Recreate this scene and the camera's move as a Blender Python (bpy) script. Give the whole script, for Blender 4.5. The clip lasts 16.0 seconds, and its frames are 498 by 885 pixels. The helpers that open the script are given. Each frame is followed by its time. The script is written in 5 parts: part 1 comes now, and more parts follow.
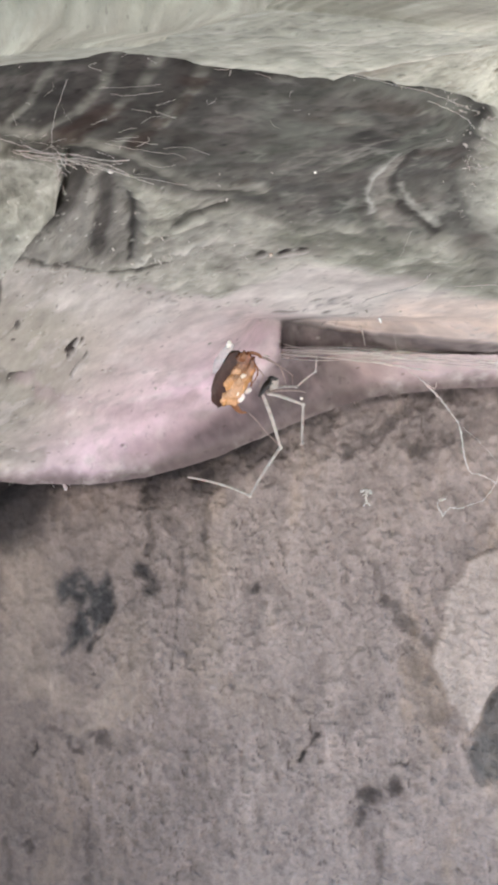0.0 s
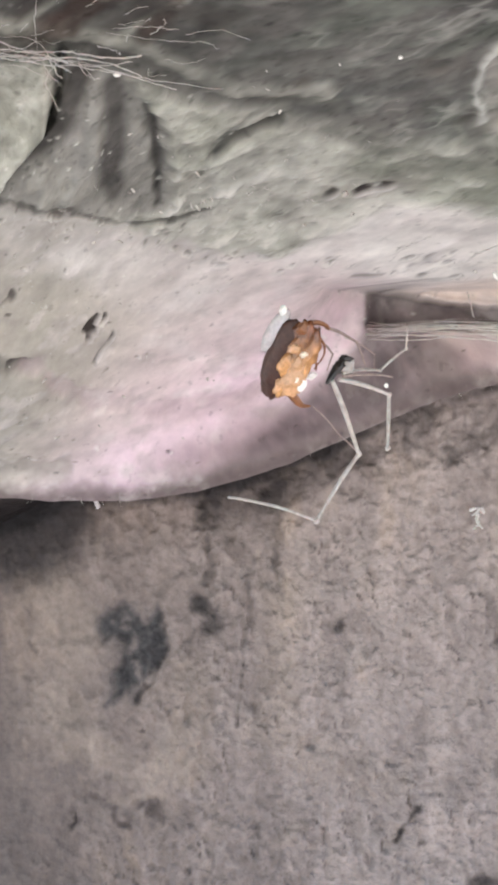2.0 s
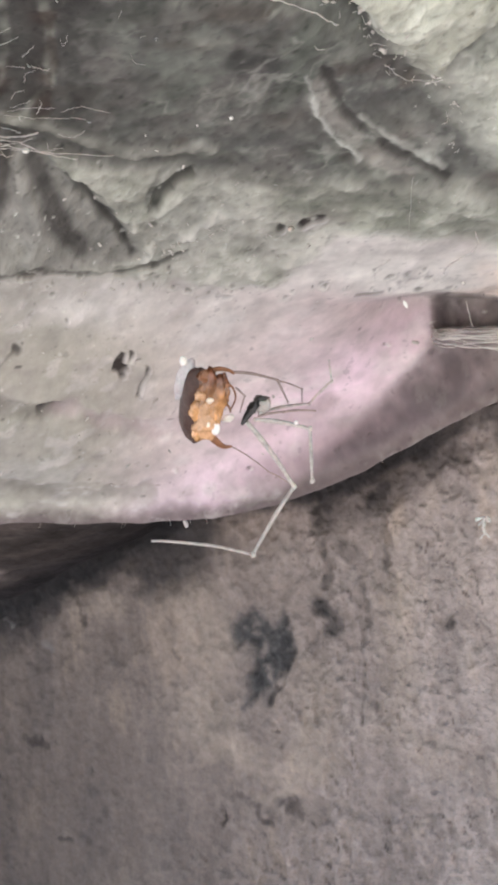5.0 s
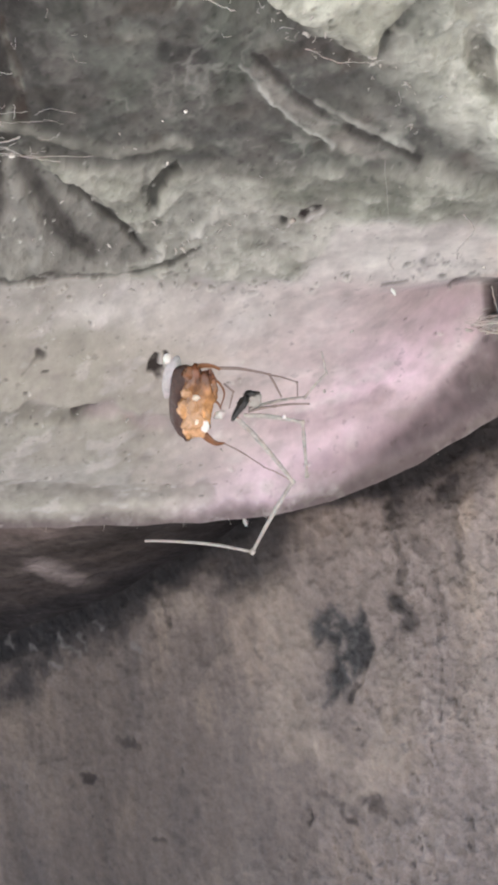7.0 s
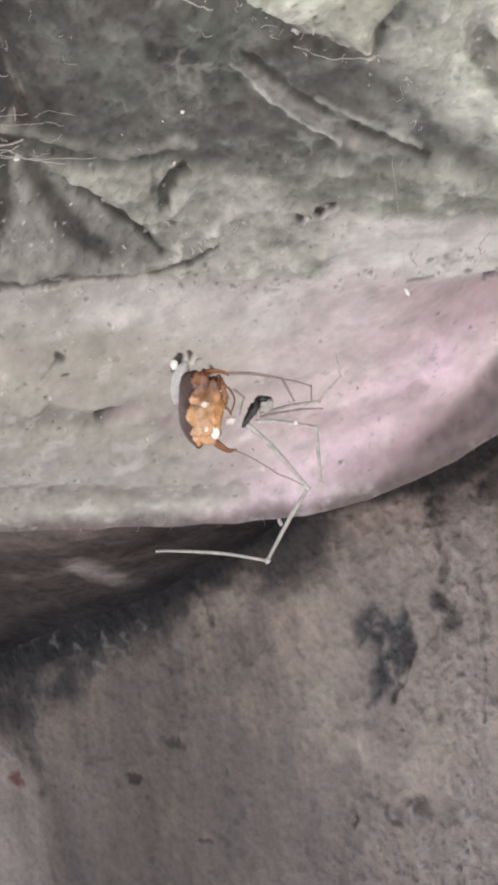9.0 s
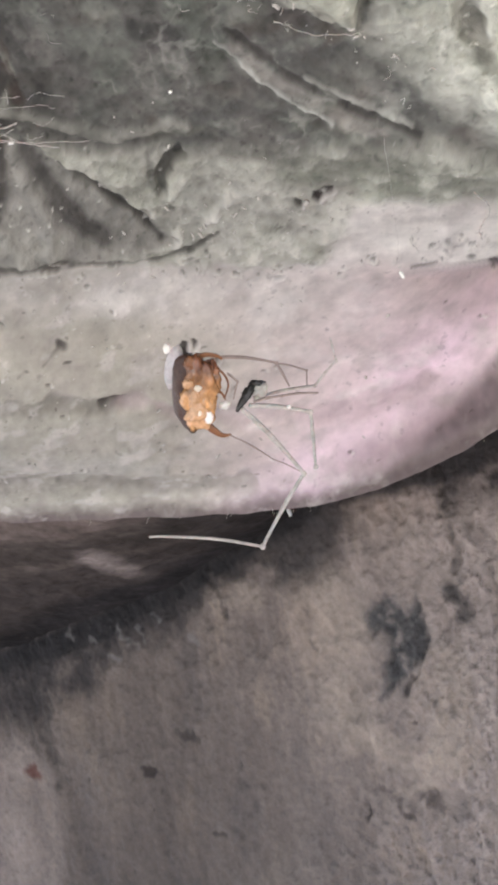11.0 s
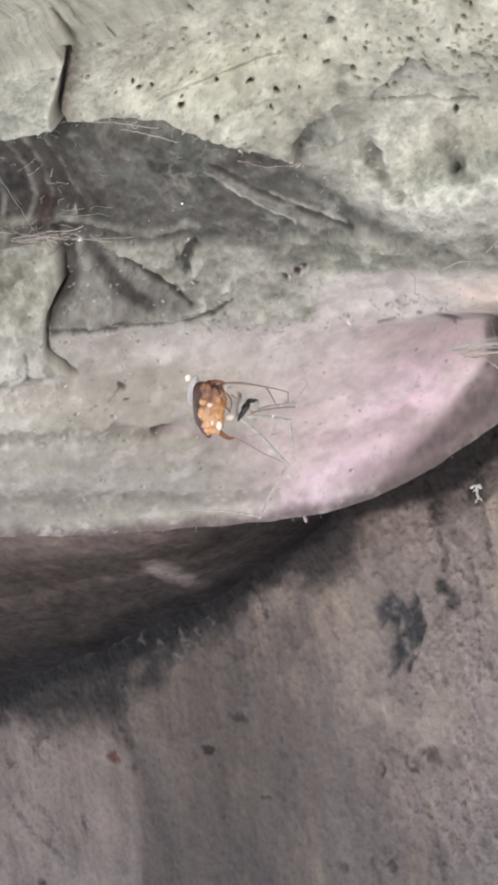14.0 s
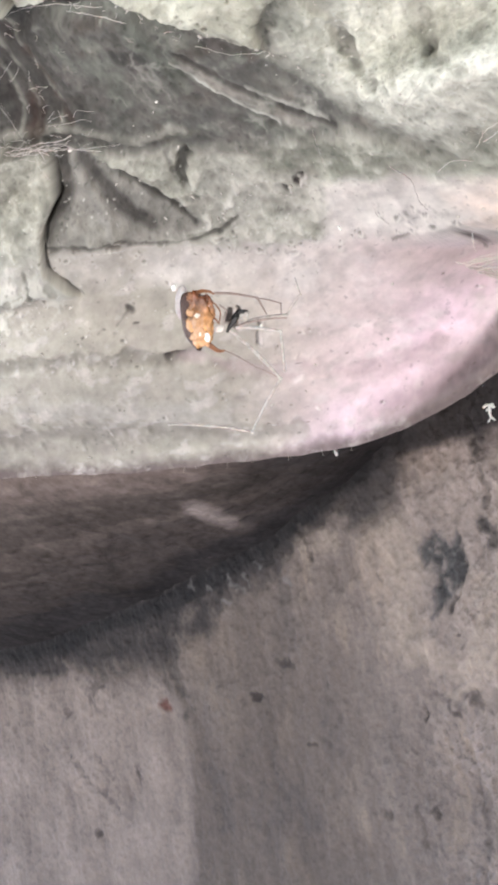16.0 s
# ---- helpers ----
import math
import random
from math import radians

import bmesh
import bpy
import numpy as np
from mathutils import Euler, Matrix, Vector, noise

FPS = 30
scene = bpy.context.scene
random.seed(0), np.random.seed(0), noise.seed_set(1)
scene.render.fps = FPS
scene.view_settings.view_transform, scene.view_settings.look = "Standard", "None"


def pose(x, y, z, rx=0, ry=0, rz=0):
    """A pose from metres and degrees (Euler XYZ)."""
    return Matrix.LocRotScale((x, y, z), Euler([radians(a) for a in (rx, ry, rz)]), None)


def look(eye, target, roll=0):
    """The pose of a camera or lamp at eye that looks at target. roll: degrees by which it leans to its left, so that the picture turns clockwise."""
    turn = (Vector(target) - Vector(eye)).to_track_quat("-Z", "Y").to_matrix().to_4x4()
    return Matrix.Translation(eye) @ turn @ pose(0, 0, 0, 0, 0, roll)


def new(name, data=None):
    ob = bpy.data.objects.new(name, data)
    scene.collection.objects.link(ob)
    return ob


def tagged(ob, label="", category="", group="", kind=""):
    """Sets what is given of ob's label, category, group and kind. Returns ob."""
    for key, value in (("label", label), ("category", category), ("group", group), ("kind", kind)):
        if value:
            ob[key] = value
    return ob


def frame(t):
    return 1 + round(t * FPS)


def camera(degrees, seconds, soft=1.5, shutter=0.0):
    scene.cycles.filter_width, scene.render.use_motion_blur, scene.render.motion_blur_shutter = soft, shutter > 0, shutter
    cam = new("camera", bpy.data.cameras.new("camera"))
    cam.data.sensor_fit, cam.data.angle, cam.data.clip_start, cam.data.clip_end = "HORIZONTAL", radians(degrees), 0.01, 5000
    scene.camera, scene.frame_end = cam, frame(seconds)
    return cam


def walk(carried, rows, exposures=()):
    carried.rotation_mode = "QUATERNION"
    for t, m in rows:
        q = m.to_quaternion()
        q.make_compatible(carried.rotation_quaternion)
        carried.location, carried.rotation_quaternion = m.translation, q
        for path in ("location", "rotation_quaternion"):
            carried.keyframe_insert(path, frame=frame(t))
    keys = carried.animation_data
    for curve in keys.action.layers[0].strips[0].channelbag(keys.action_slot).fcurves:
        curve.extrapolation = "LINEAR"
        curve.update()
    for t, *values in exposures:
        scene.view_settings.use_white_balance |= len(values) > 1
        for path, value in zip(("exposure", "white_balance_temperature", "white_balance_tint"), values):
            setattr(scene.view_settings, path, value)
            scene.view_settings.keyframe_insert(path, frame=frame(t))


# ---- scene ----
cam = camera(16.72, 16.0, 3.7)
walk(cam, [
    (0.0, pose(-0.00517, -0.22668, -0.00998, 90.881, -1.062, -0.719)),
    (0.5, pose(-0.00516, -0.23015, -0.00873, 90.845, -1.118, -0.598)),
    (1.0, pose(-0.00319, -0.23232, -0.00617, 90.641, -0.972, -0.348)),
    (1.5, pose(-0.00305, -0.17724, -0.00611, 91.079, -1.058, 0.534)),
    (2.0, pose(-0.00064, -0.16250, -0.00853, 90.878, -0.503, 2.781)),
    (2.5, pose(0.01429, -0.16364, -0.00778, 90.377, 0.255, 6.206)),
    (3.0, pose(0.03992, -0.15832, -0.00905, 90.019, 1.362, 9.247)),
    (3.5, pose(0.04076, -0.16302, -0.00038, 89.964, 1.994, 11.548)),
    (4.0, pose(0.04360, -0.16306, 0.00066, 89.894, 2.638, 13.173)),
    (4.5, pose(0.04667, -0.16208, -0.00132, 89.877, 3.374, 14.342)),
    (5.0, pose(0.04575, -0.16248, -0.00171, 89.877, 3.805, 15.706)),
    (5.2, pose(0.04770, -0.16249, -0.00295, 90.015, 4.125, 16.335)),
    (7.3, pose(0.06507, -0.15399, -0.00354, 90.349, 6.076, 22.458)),
    (7.5, pose(0.06633, -0.15515, -0.00258, 90.366, 6.303, 22.752)),
    (8.0, pose(0.06751, -0.15461, -0.00244, 90.278, 6.623, 23.413)),
    (10.5, pose(0.06677, -0.13830, -0.00127, 90.016, 6.318, 25.327)),
    (11.0, pose(0.07025, -0.14498, -0.00392, 90.210, 6.559, 25.644)),
    (11.5, pose(0.08217, -0.17353, -0.01702, 90.305, 6.502, 26.417)),
    (12.0, pose(0.09292, -0.18321, -0.02374, 90.824, 6.565, 27.138)),
    (12.5, pose(0.09833, -0.19834, -0.02016, 91.699, 6.726, 27.663)),
    (13.0, pose(0.10506, -0.20350, -0.01822, 92.616, 6.935, 27.918)),
    (13.5, pose(0.11013, -0.20290, -0.01724, 93.153, 7.311, 28.261)),
    (14.0, pose(0.11084, -0.20379, -0.01721, 93.405, 7.640, 28.737)),
    (14.5, pose(0.11357, -0.20502, -0.01737, 93.466, 7.796, 29.352)),
    (15.0, pose(0.11478, -0.20557, -0.01833, 93.246, 8.019, 30.034)),
    (15.5, pose(0.11502, -0.19770, -0.02773, 93.026, 7.844, 31.384)),
    (16.0, pose(0.12177, -0.18766, -0.02871, 93.428, 7.650, 33.164)),
], [(0, 1.63), (0.5, 1.67), (1, 1.61), (1.5, 1.67), (2, 1.72), (2.5, 1.67), (2.8, 1.77), (3, 1.81), (3.5, 1.79), (4, 1.69), (4.5, 1.67), (5, 1.64), (7.5, 1.59), (8, 1.59), (10.5, 1.54), (11, 1.59), (11.5, 1.61), (11.75, 1.84), (12, 2.07), (12.5, 2.05), (12.75, 1.84), (13, 1.65), (13.5, 1.64), (14.5, 1.62), (15, 1.64), (15.5, 1.74), (15.75, 1.89), (16, 2.0)])

# ---- daylight: a hazy sky; the sun stands behind the wall, and the bright ground throws its light up into the niche ----
SUN_EL, SUN_AZ = 48.0, 25.0
world = bpy.data.worlds.new("world")
scene.world = world
world.use_nodes = True
wn = world.node_tree.nodes
sky = wn.new("ShaderNodeTexSky")
sky.sky_type = "NISHITA"
sky.sun_disc = False
sky.sun_elevation, sky.sun_rotation = radians(SUN_EL), radians(SUN_AZ)
sky.dust_density = 1.5
world.node_tree.links.new(sky.outputs[0], wn["Background"].inputs[0])
wn["Background"].inputs[1].default_value = 0.15
sun = new("sun", bpy.data.lights.new("sun", "SUN"))
sun.data.energy = 5.0
sun.data.angle = radians(1.0)
sun.data.color = (1.0, 0.935, 0.895)
sun_way = Vector((math.sin(radians(SUN_AZ)) * math.cos(radians(SUN_EL)), math.cos(radians(SUN_AZ)) * math.cos(radians(SUN_EL)), math.sin(radians(SUN_EL))))
sun.matrix_world = look(sun_way * 2, (0, 0, 0))
scene.view_settings.exposure = 1.55

# ---- materials ----


def material(name, colour, rough, spec=0.3, grain=0.0, grain_size=600.0, bump=0.0, bump_size=900.0, tinted=False, stain=0.0, stain_size=60.0, bump_detail=4, speck=0.0, speck_size=900.0):
    """A procedural surface: base colour (or the mesh's own tint), stains, grain and fine relief."""
    m = bpy.data.materials.new(name)
    m.use_nodes = True
    t = m.node_tree
    n, link = t.nodes, t.links.new
    p = n["Principled BSDF"]
    p.inputs["Roughness"].default_value = rough
    p.inputs["Specular IOR Level"].default_value = spec
    if tinted:
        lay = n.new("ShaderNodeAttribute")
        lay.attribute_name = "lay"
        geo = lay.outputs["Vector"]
    else:
        geo = n.new("ShaderNodeTexCoord").outputs["Object"]
    if tinted:
        at = n.new("ShaderNodeAttribute")
        at.attribute_name = "tint"
        c = at.outputs["Color"]
    else:
        rgb = n.new("ShaderNodeRGB")
        rgb.outputs[0].default_value = (*colour, 1)
        c = rgb.outputs[0]

    def layer(c, size, amount, detail):
        tex = n.new("ShaderNodeTexNoise")
        tex.inputs["Scale"].default_value = size
        tex.inputs["Detail"].default_value = detail
        tex.inputs["Roughness"].default_value = 0.65
        link(geo, tex.inputs["Vector"])
        rng = n.new("ShaderNodeMapRange")
        rng.inputs["From Min"].default_value, rng.inputs["From Max"].default_value = 0.28, 0.72
        rng.inputs["To Min"].default_value, rng.inputs["To Max"].default_value = 1 - amount, 1 + amount
        link(tex.outputs["Fac"], rng.inputs["Value"])
        mul = n.new("ShaderNodeVectorMath")
        mul.operation = "SCALE"
        link(c, mul.inputs[0])
        link(rng.outputs[0], mul.inputs["Scale"])
        return mul.outputs[0]

    if stain:
        c = layer(c, stain_size, stain, 4)
    if grain:
        c = layer(c, grain_size, grain, 3)
    if speck:
        # sparse dark grains of dirt
        tex = n.new("ShaderNodeTexNoise")
        tex.inputs["Scale"].default_value = speck_size
        tex.inputs["Detail"].default_value = 3
        link(geo, tex.inputs["Vector"])
        rng = n.new("ShaderNodeMapRange")
        rng.inputs["From Min"].default_value, rng.inputs["From Max"].default_value = 0.66, 0.74
        rng.inputs["To Min"].default_value, rng.inputs["To Max"].default_value = 1.0, 1.0 - speck
        link(tex.outputs["Fac"], rng.inputs["Value"])
        wide = n.new("ShaderNodeTexNoise")
        wide.inputs["Scale"].default_value = speck_size * 0.12
        wide.inputs["Detail"].default_value = 2
        link(geo, wide.inputs["Vector"])
        few = n.new("ShaderNodeMapRange")
        few.inputs["From Min"].default_value, few.inputs["From Max"].default_value = 0.42, 0.62
        few.inputs["To Min"].default_value, few.inputs["To Max"].default_value = 0.0, 0.06
        link(wide.outputs["Fac"], few.inputs["Value"])
        add = n.new("ShaderNodeMath")
        add.operation = "ADD"
        link(tex.outputs["Fac"], add.inputs[0])
        link(few.outputs[0], add.inputs[1])
        link(add.outputs[0], rng.inputs["Value"])
        mul = n.new("ShaderNodeVectorMath")
        mul.operation = "SCALE"
        link(c, mul.inputs[0])
        link(rng.outputs[0], mul.inputs["Scale"])
        c = mul.outputs[0]
    link(c, p.inputs["Base Color"])
    if bump:
        tex = n.new("ShaderNodeTexNoise")
        tex.inputs["Scale"].default_value = bump_size
        tex.inputs["Detail"].default_value = bump_detail
        tex.inputs["Roughness"].default_value = 0.55
        link(geo, tex.inputs["Vector"])
        b = n.new("ShaderNodeBump")
        b.inputs["Strength"].default_value = 1.0
        if tinted:
            link(at.outputs["Alpha"], b.inputs["Strength"])
        b.inputs["Distance"].default_value = bump
        link(tex.outputs["Fac"], b.inputs["Height"])
        link(b.outputs[0], p.inputs["Normal"])
    return m


PLASTER = material("weathered_plaster", (0.4, 0.4, 0.35), 0.85, 0.12, 0.06, 420, 0.0005, 480, True, 0.14, 150, 4, 0.22, 620)
ROCK = material("rough_rock", (0.2, 0.18, 0.16), 0.85, 0.08, 0.16, 700, 0.0014, 650, True, 0.07, 110, 5)
SOIL = material("dark_soil", (0.08, 0.065, 0.055), 0.95, 0.05, 0.2, 500, 0.0004, 450, True, 0.3, 120, 3)
EARTH = material("pale_concrete", (0.5, 0.48, 0.46), 0.95, 0.1, 0.15, 40, 0.004, 30, False, 0.2, 3)

# ---- noise and drawing aids; surfaces are laid out in millimetres ----


def hash3(i, j, k, seed):
    h = (i * 374761393 + j * 668265263 + k * 1442695041 + seed * 974711).astype(np.uint64) & np.uint64(0xFFFFFFFF)
    h = ((h ^ (h >> np.uint64(13))) * np.uint64(1274126177)) & np.uint64(0xFFFFFFFF)
    h = ((h ^ (h >> np.uint64(15))) * np.uint64(2246822519)) & np.uint64(0xFFFFFFFF)
    return ((h ^ (h >> np.uint64(16))) & np.uint64(0xFFFFFF)).astype(np.float64) / 8388607.5 - 1


def value_noise(x, y, z, seed):
    fx, fy, fz = np.floor(x), np.floor(y), np.floor(z)
    i, j, k = (f.astype(np.int64) + 4096 for f in (fx, fy, fz))
    u, v, w = x - fx, y - fy, z - fz
    u, v, w = (s * s * (3 - 2 * s) for s in (u, v, w))
    total = 0
    for di in (0, 1):
        for dj in (0, 1):
            for dk in (0, 1):
                total = total + hash3(i + di, j + dj, k + dk, seed) * (u if di else 1 - u) * (v if dj else 1 - v) * (w if dk else 1 - w)
    return total


def fbm(x, y, z, size, octaves=3, seed=0, stretch=(1, 1, 1)):
    total, amp = 0, 1.0
    for o in range(octaves):
        f = 2.03 ** o / size
        total = total + amp * value_noise(x * f / stretch[0] + 17.3 * o, y * f / stretch[1] + 9.1 * o, z * f / stretch[2] + 3.7 * o, seed + 31 * o)
        amp *= 0.55
    return total / 1.6


def ramp(x, lo, hi):
    s = np.clip((x - lo) / (hi - lo), 0, 1)
    return s * s * (3 - 2 * s)


def line_gap(p, q, points):
    """Distance from (p, q) to a polyline."""
    best = np.full(p.shape, 1e9)
    for (x0, y0), (x1, y1) in zip(points[:-1], points[1:]):
        dx, dy = x1 - x0, y1 - y0
        s = np.clip(((p - x0) * dx + (q - y0) * dy) / (dx * dx + dy * dy + 1e-9), 0, 1)
        best = np.minimum(best, np.hypot(p - x0 - s * dx, q - y0 - s * dy))
    return best


def patch(p, q, points, soft):
    """1 inside a polygon, 0 outside, with a soft border."""
    inside = np.zeros(p.shape, bool)
    ring = list(points) + [points[0]]
    for (x0, y0), (x1, y1) in zip(ring[:-1], ring[1:]):
        if y0 != y1:
            inside ^= ((y0 > q) != (y1 > q)) & (p < (x1 - x0) * (q - y0) / (y1 - y0) + x0)
    gap = line_gap(p, q, ring)
    return ramp(np.where(inside, gap, -gap), -soft, soft)


def stroke(p, q, points, width, rag=1.0):
    """A soft line; rag varies its width and strength from place to place."""
    return np.clip((1 - ramp(line_gap(p, q, points) / np.maximum(width * rag, 0.3), 0.15, 1.1)) * np.clip(0.35 + 0.65 * rag, 0, 1.15), 0, 1)


def mix(c, to, m):
    return c + (np.array(to, float) - c) * np.clip(m, 0, 1)[..., None]


def sheet(name, X, Y, Z, col, mat, lay=None, relief=1.0):
    """One mesh from a grid of places in millimetres, with a colour of its own at each point."""
    n, m = X.shape
    v = np.stack([X, Y, Z], -1).reshape(-1, 3) * 0.001
    i = np.arange(n * m).reshape(n, m)
    q = np.stack([i[:-1, :-1], i[1:, :-1], i[1:, 1:], i[:-1, 1:]], -1).reshape(-1, 4)
    me = bpy.data.meshes.new(name)
    me.vertices.add(len(v))
    me.vertices.foreach_set("co", v.ravel())
    me.loops.add(q.size)
    me.loops.foreach_set("vertex_index", q.ravel())
    me.polygons.add(len(q))
    me.polygons.foreach_set("loop_start", np.arange(0, q.size, 4))
    me.update(calc_edges=True)
    me.shade_smooth()
    at = me.color_attributes.new("tint", "FLOAT_COLOR", "POINT")
    at.data.foreach_set("color", np.concatenate([np.clip(col, 0.005, 0.9), np.broadcast_to(relief, X.shape)[..., None]], -1).ravel())
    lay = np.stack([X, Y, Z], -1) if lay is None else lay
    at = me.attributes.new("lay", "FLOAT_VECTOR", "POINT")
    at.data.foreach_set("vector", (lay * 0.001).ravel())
    me.materials.append(mat)
    return new(name, me)


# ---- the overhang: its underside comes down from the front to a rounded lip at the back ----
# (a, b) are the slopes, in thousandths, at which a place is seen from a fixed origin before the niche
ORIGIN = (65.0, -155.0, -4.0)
FORM = np.array([[63.6, -43.3, 0.8, -17.9, 10.3, 4.5, 25.5],
                 [-16.1, -13.9, 14.8, -15.1, 9.5, 1.2, -19.6],
                 [7.5, 15.9, -16.8, 33.7, -25.7, -20.1, 7.9],
                 [-18.3, 17.4, 23.4, -51.4, 20.3, -6.6, 7.3],
                 [-37.3, -2.7, 16.6, -36.7, 16.4, -16.6, -4.4],
                 [-0.1, 13.3, 8.4, -14.7, -14.8, -8.8, 2.9]])
FORM_A, FORM_B = np.linspace(-660, 40, 6), np.linspace(-60, 360, 7)


def form_depth(a, b):
    """Depth y of the overhang's surface."""
    over = np.maximum(b - 400, 0)
    b = np.minimum(b, 400)
    y = 83.8 + 0.0238 * a + -0.3172 * b
    for row, p in zip(FORM, FORM_A):
        for k, q in zip(row, FORM_B):
            y = y + k * np.exp(-((a - p) / 170.0) ** 2 - ((b - q) / 85.0) ** 2)
    return np.maximum(y - 0.25 * over, -80)


LIP_X = [-260, -130, -106, -80, -60, -36, -25, -15, -8, 0, 8, 15, 19, 31, 43, 90]
LIP_Z = [-3, -6.9, -9.0, -11.7, -12.7, -13.8, -13.0, -10.8, -8.5, -4.9, -1.0, 1.7, 3.2, 5, 6, 7.5]


def lip_height(x):
    k = np.linspace(-5, 5, 7)
    return np.mean([np.interp(x + d, LIP_X, LIP_Z) for d in k], 0)


SURFACE = {}


def overhang():
    av = np.concatenate([np.linspace(-1300, -820, 40), np.linspace(-815, -30, 660), np.linspace(-20, 330, 40)])
    lip_y = 84.0
    lip_b = (lip_height(ORIGIN[0] + av * 0.001 * (lip_y - ORIGIN[1])) - ORIGIN[2]) / (lip_y - ORIGIN[1]) * 1000
    tv = np.concatenate([np.linspace(0, 1, 440), np.linspace(1.04, 2.2, 24)])
    a = np.broadcast_to(av, (len(tv), len(av)))
    b = lip_b + tv[:, None] * (430 - lip_b)
    y = form_depth(a, b)
    # at the bulge's right end the face falls back under the pale strip
    back_in = ramp(a, -335, -250) * (1 - ramp(a, -190, -120)) * (1 - ramp(b, 90, 95))
    y = y + np.maximum(91 - y, 0) * back_in
    # the surface bends back to the lip's depth in its last stretch
    near = 1 - ramp(b - lip_b, 0, 45)
    y = y + (lip_y - y) * near * 0.85

    def place(y):
        return ORIGIN[0] + a * 0.001 * (y - ORIGIN[1]), y, ORIGIN[2] + b * 0.001 * (y - ORIGIN[1])

    x, y, z = place(y)
    # the overhang goes on above, out towards the open
    out = np.linspace(0, 1, 22)[1:, None] ** 1.7
    x[443:], y[443:], z[443:] = x[442], y[442] - 170 * out, z[442] + 34 * out + 30 * out ** 2
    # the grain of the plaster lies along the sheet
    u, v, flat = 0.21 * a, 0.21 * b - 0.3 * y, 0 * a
    wob = fbm(u, v, flat, 9, 3, 5)
    fine = fbm(u, v, flat, 1.3, 3, 12)
    A, B = a + 3.0 * wob + 0.8 * fine, b + 3.0 * fbm(u, v, flat, 7, 3, 6) + 0.8 * fbm(u, v, flat, 1.1, 2, 8)
    rag = np.clip(1 + 1.1 * fbm(u, v, flat, 3.2, 3, 9), 0.15, 2)

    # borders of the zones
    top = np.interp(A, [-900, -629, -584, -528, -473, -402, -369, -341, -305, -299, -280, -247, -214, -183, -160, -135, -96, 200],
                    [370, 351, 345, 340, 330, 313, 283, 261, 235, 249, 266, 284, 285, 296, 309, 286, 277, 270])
    foot = np.interp(A, [-900, -661, -589, -522, -428, -347, -277, -244, -222, -165, 200], [255, 243, 225, 203, 184, 167, 159, 146, 127, 129, 125])
    brow = np.interp(A, [-900, -600, -565, -483, -450, -403, -368, -352, -338, -321, -297, -248, -202, 100], [142, 139, 135, 126, 117, 111, 109, 120, 134, 138, 130, 119, 112, 106])
    crack = np.interp(B, [70, 99, 112, 123, 136, 158, 180, 206, 235], [-580, -596, -607, -620, -619, -608, -592, -592, -597])
    up = np.zeros_like(a)

    mott = fbm(u, v, flat, 6, 4, 11)
    streaky = fbm(u, v, flat, 5, 3, 13, (5, 1, 1))
    cloud = fbm(u, v, flat, 2.6, 3, 34)
    film = fbm(u, v, flat, 14, 4, 35)
    cells = np.abs(fbm(u, v, flat, 3.5, 3, 36))

    col = np.empty((*a.shape, 3))
    col[:] = (0.50, 0.45, 0.39)
    col = mix(col, (0.575, 0.495, 0.45), ramp(A, -560, -330))
    # greyer, dirtier plaster to the left, washed bands along the lip
    col = mix(col, (0.36, 0.338, 0.28), (1 - ramp(A, -560, -370)) * (0.85 + 0.4 * mott))
    col = mix(col, (0.352, 0.322, 0.264), (1 - ramp(A, -560, -360)) * ramp(film, 0.1, 0.7) * 0.5)
    # pink paint bloom on the bulge
    pink = patch(A, B, [(-350, 90), (-235, 100), (-215, 40), (-300, -20), (-395, -60), (-470, -60), (-440, 10)], 40)
    col = mix(col, (0.62, 0.50, 0.49), pink * (0.7 + 0.25 * mott))
    pink2 = patch(A, B, [(-325, 52), (-275, 92), (-240, 80), (-290, 10), (-380, -60), (-470, -60), (-410, -8)], 24)
    col = mix(col, (0.64, 0.485, 0.535), pink2 * (0.72 + 0.35 * mott + 0.25 * cloud))
    # the bulge's shade towards the lip, painted into the pink
    col = mix(col, (0.50, 0.385, 0.415), pink2 * (1 - ramp(b - lip_b, 14, 46)) * 0.7)
    # chalky strip under the brow
    col = mix(col, (0.55, 0.515, 0.465), ramp(B - brow, -46, -18) * (0.55 + 0.5 * mott))
    # sun-bleached, warm right end
    bleach = patch(A, B, [(-241, 107), (-213, 108), (-172, 103), (-135, 97), (-122, 76), (-162, 84), (-198, 88), (-227, 91)], 12) * (0.85 + 0.3 * mott)
    col = mix(col, (0.88, 0.70, 0.57), patch(A, B, [(-232, 90), (-100, 80), (-60, 92), (-110, 110), (-225, 108)], 7) * (0.85 + 0.3 * mott))
    col = mix(col, (0.70, 0.60, 0.60), patch(A, B, [(-170, 45), (-60, 45), (-60, 80), (-120, 70)], 12) * 0.8)
    # webbed opening at the bulge's end, shade painted grey, with a pale right rim
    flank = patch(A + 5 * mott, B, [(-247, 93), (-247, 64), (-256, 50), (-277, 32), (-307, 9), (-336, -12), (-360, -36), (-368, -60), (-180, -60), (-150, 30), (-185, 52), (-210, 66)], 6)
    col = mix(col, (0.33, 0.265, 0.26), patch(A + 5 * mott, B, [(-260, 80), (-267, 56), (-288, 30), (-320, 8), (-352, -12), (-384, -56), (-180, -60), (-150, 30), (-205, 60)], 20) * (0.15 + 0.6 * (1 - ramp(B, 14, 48))))
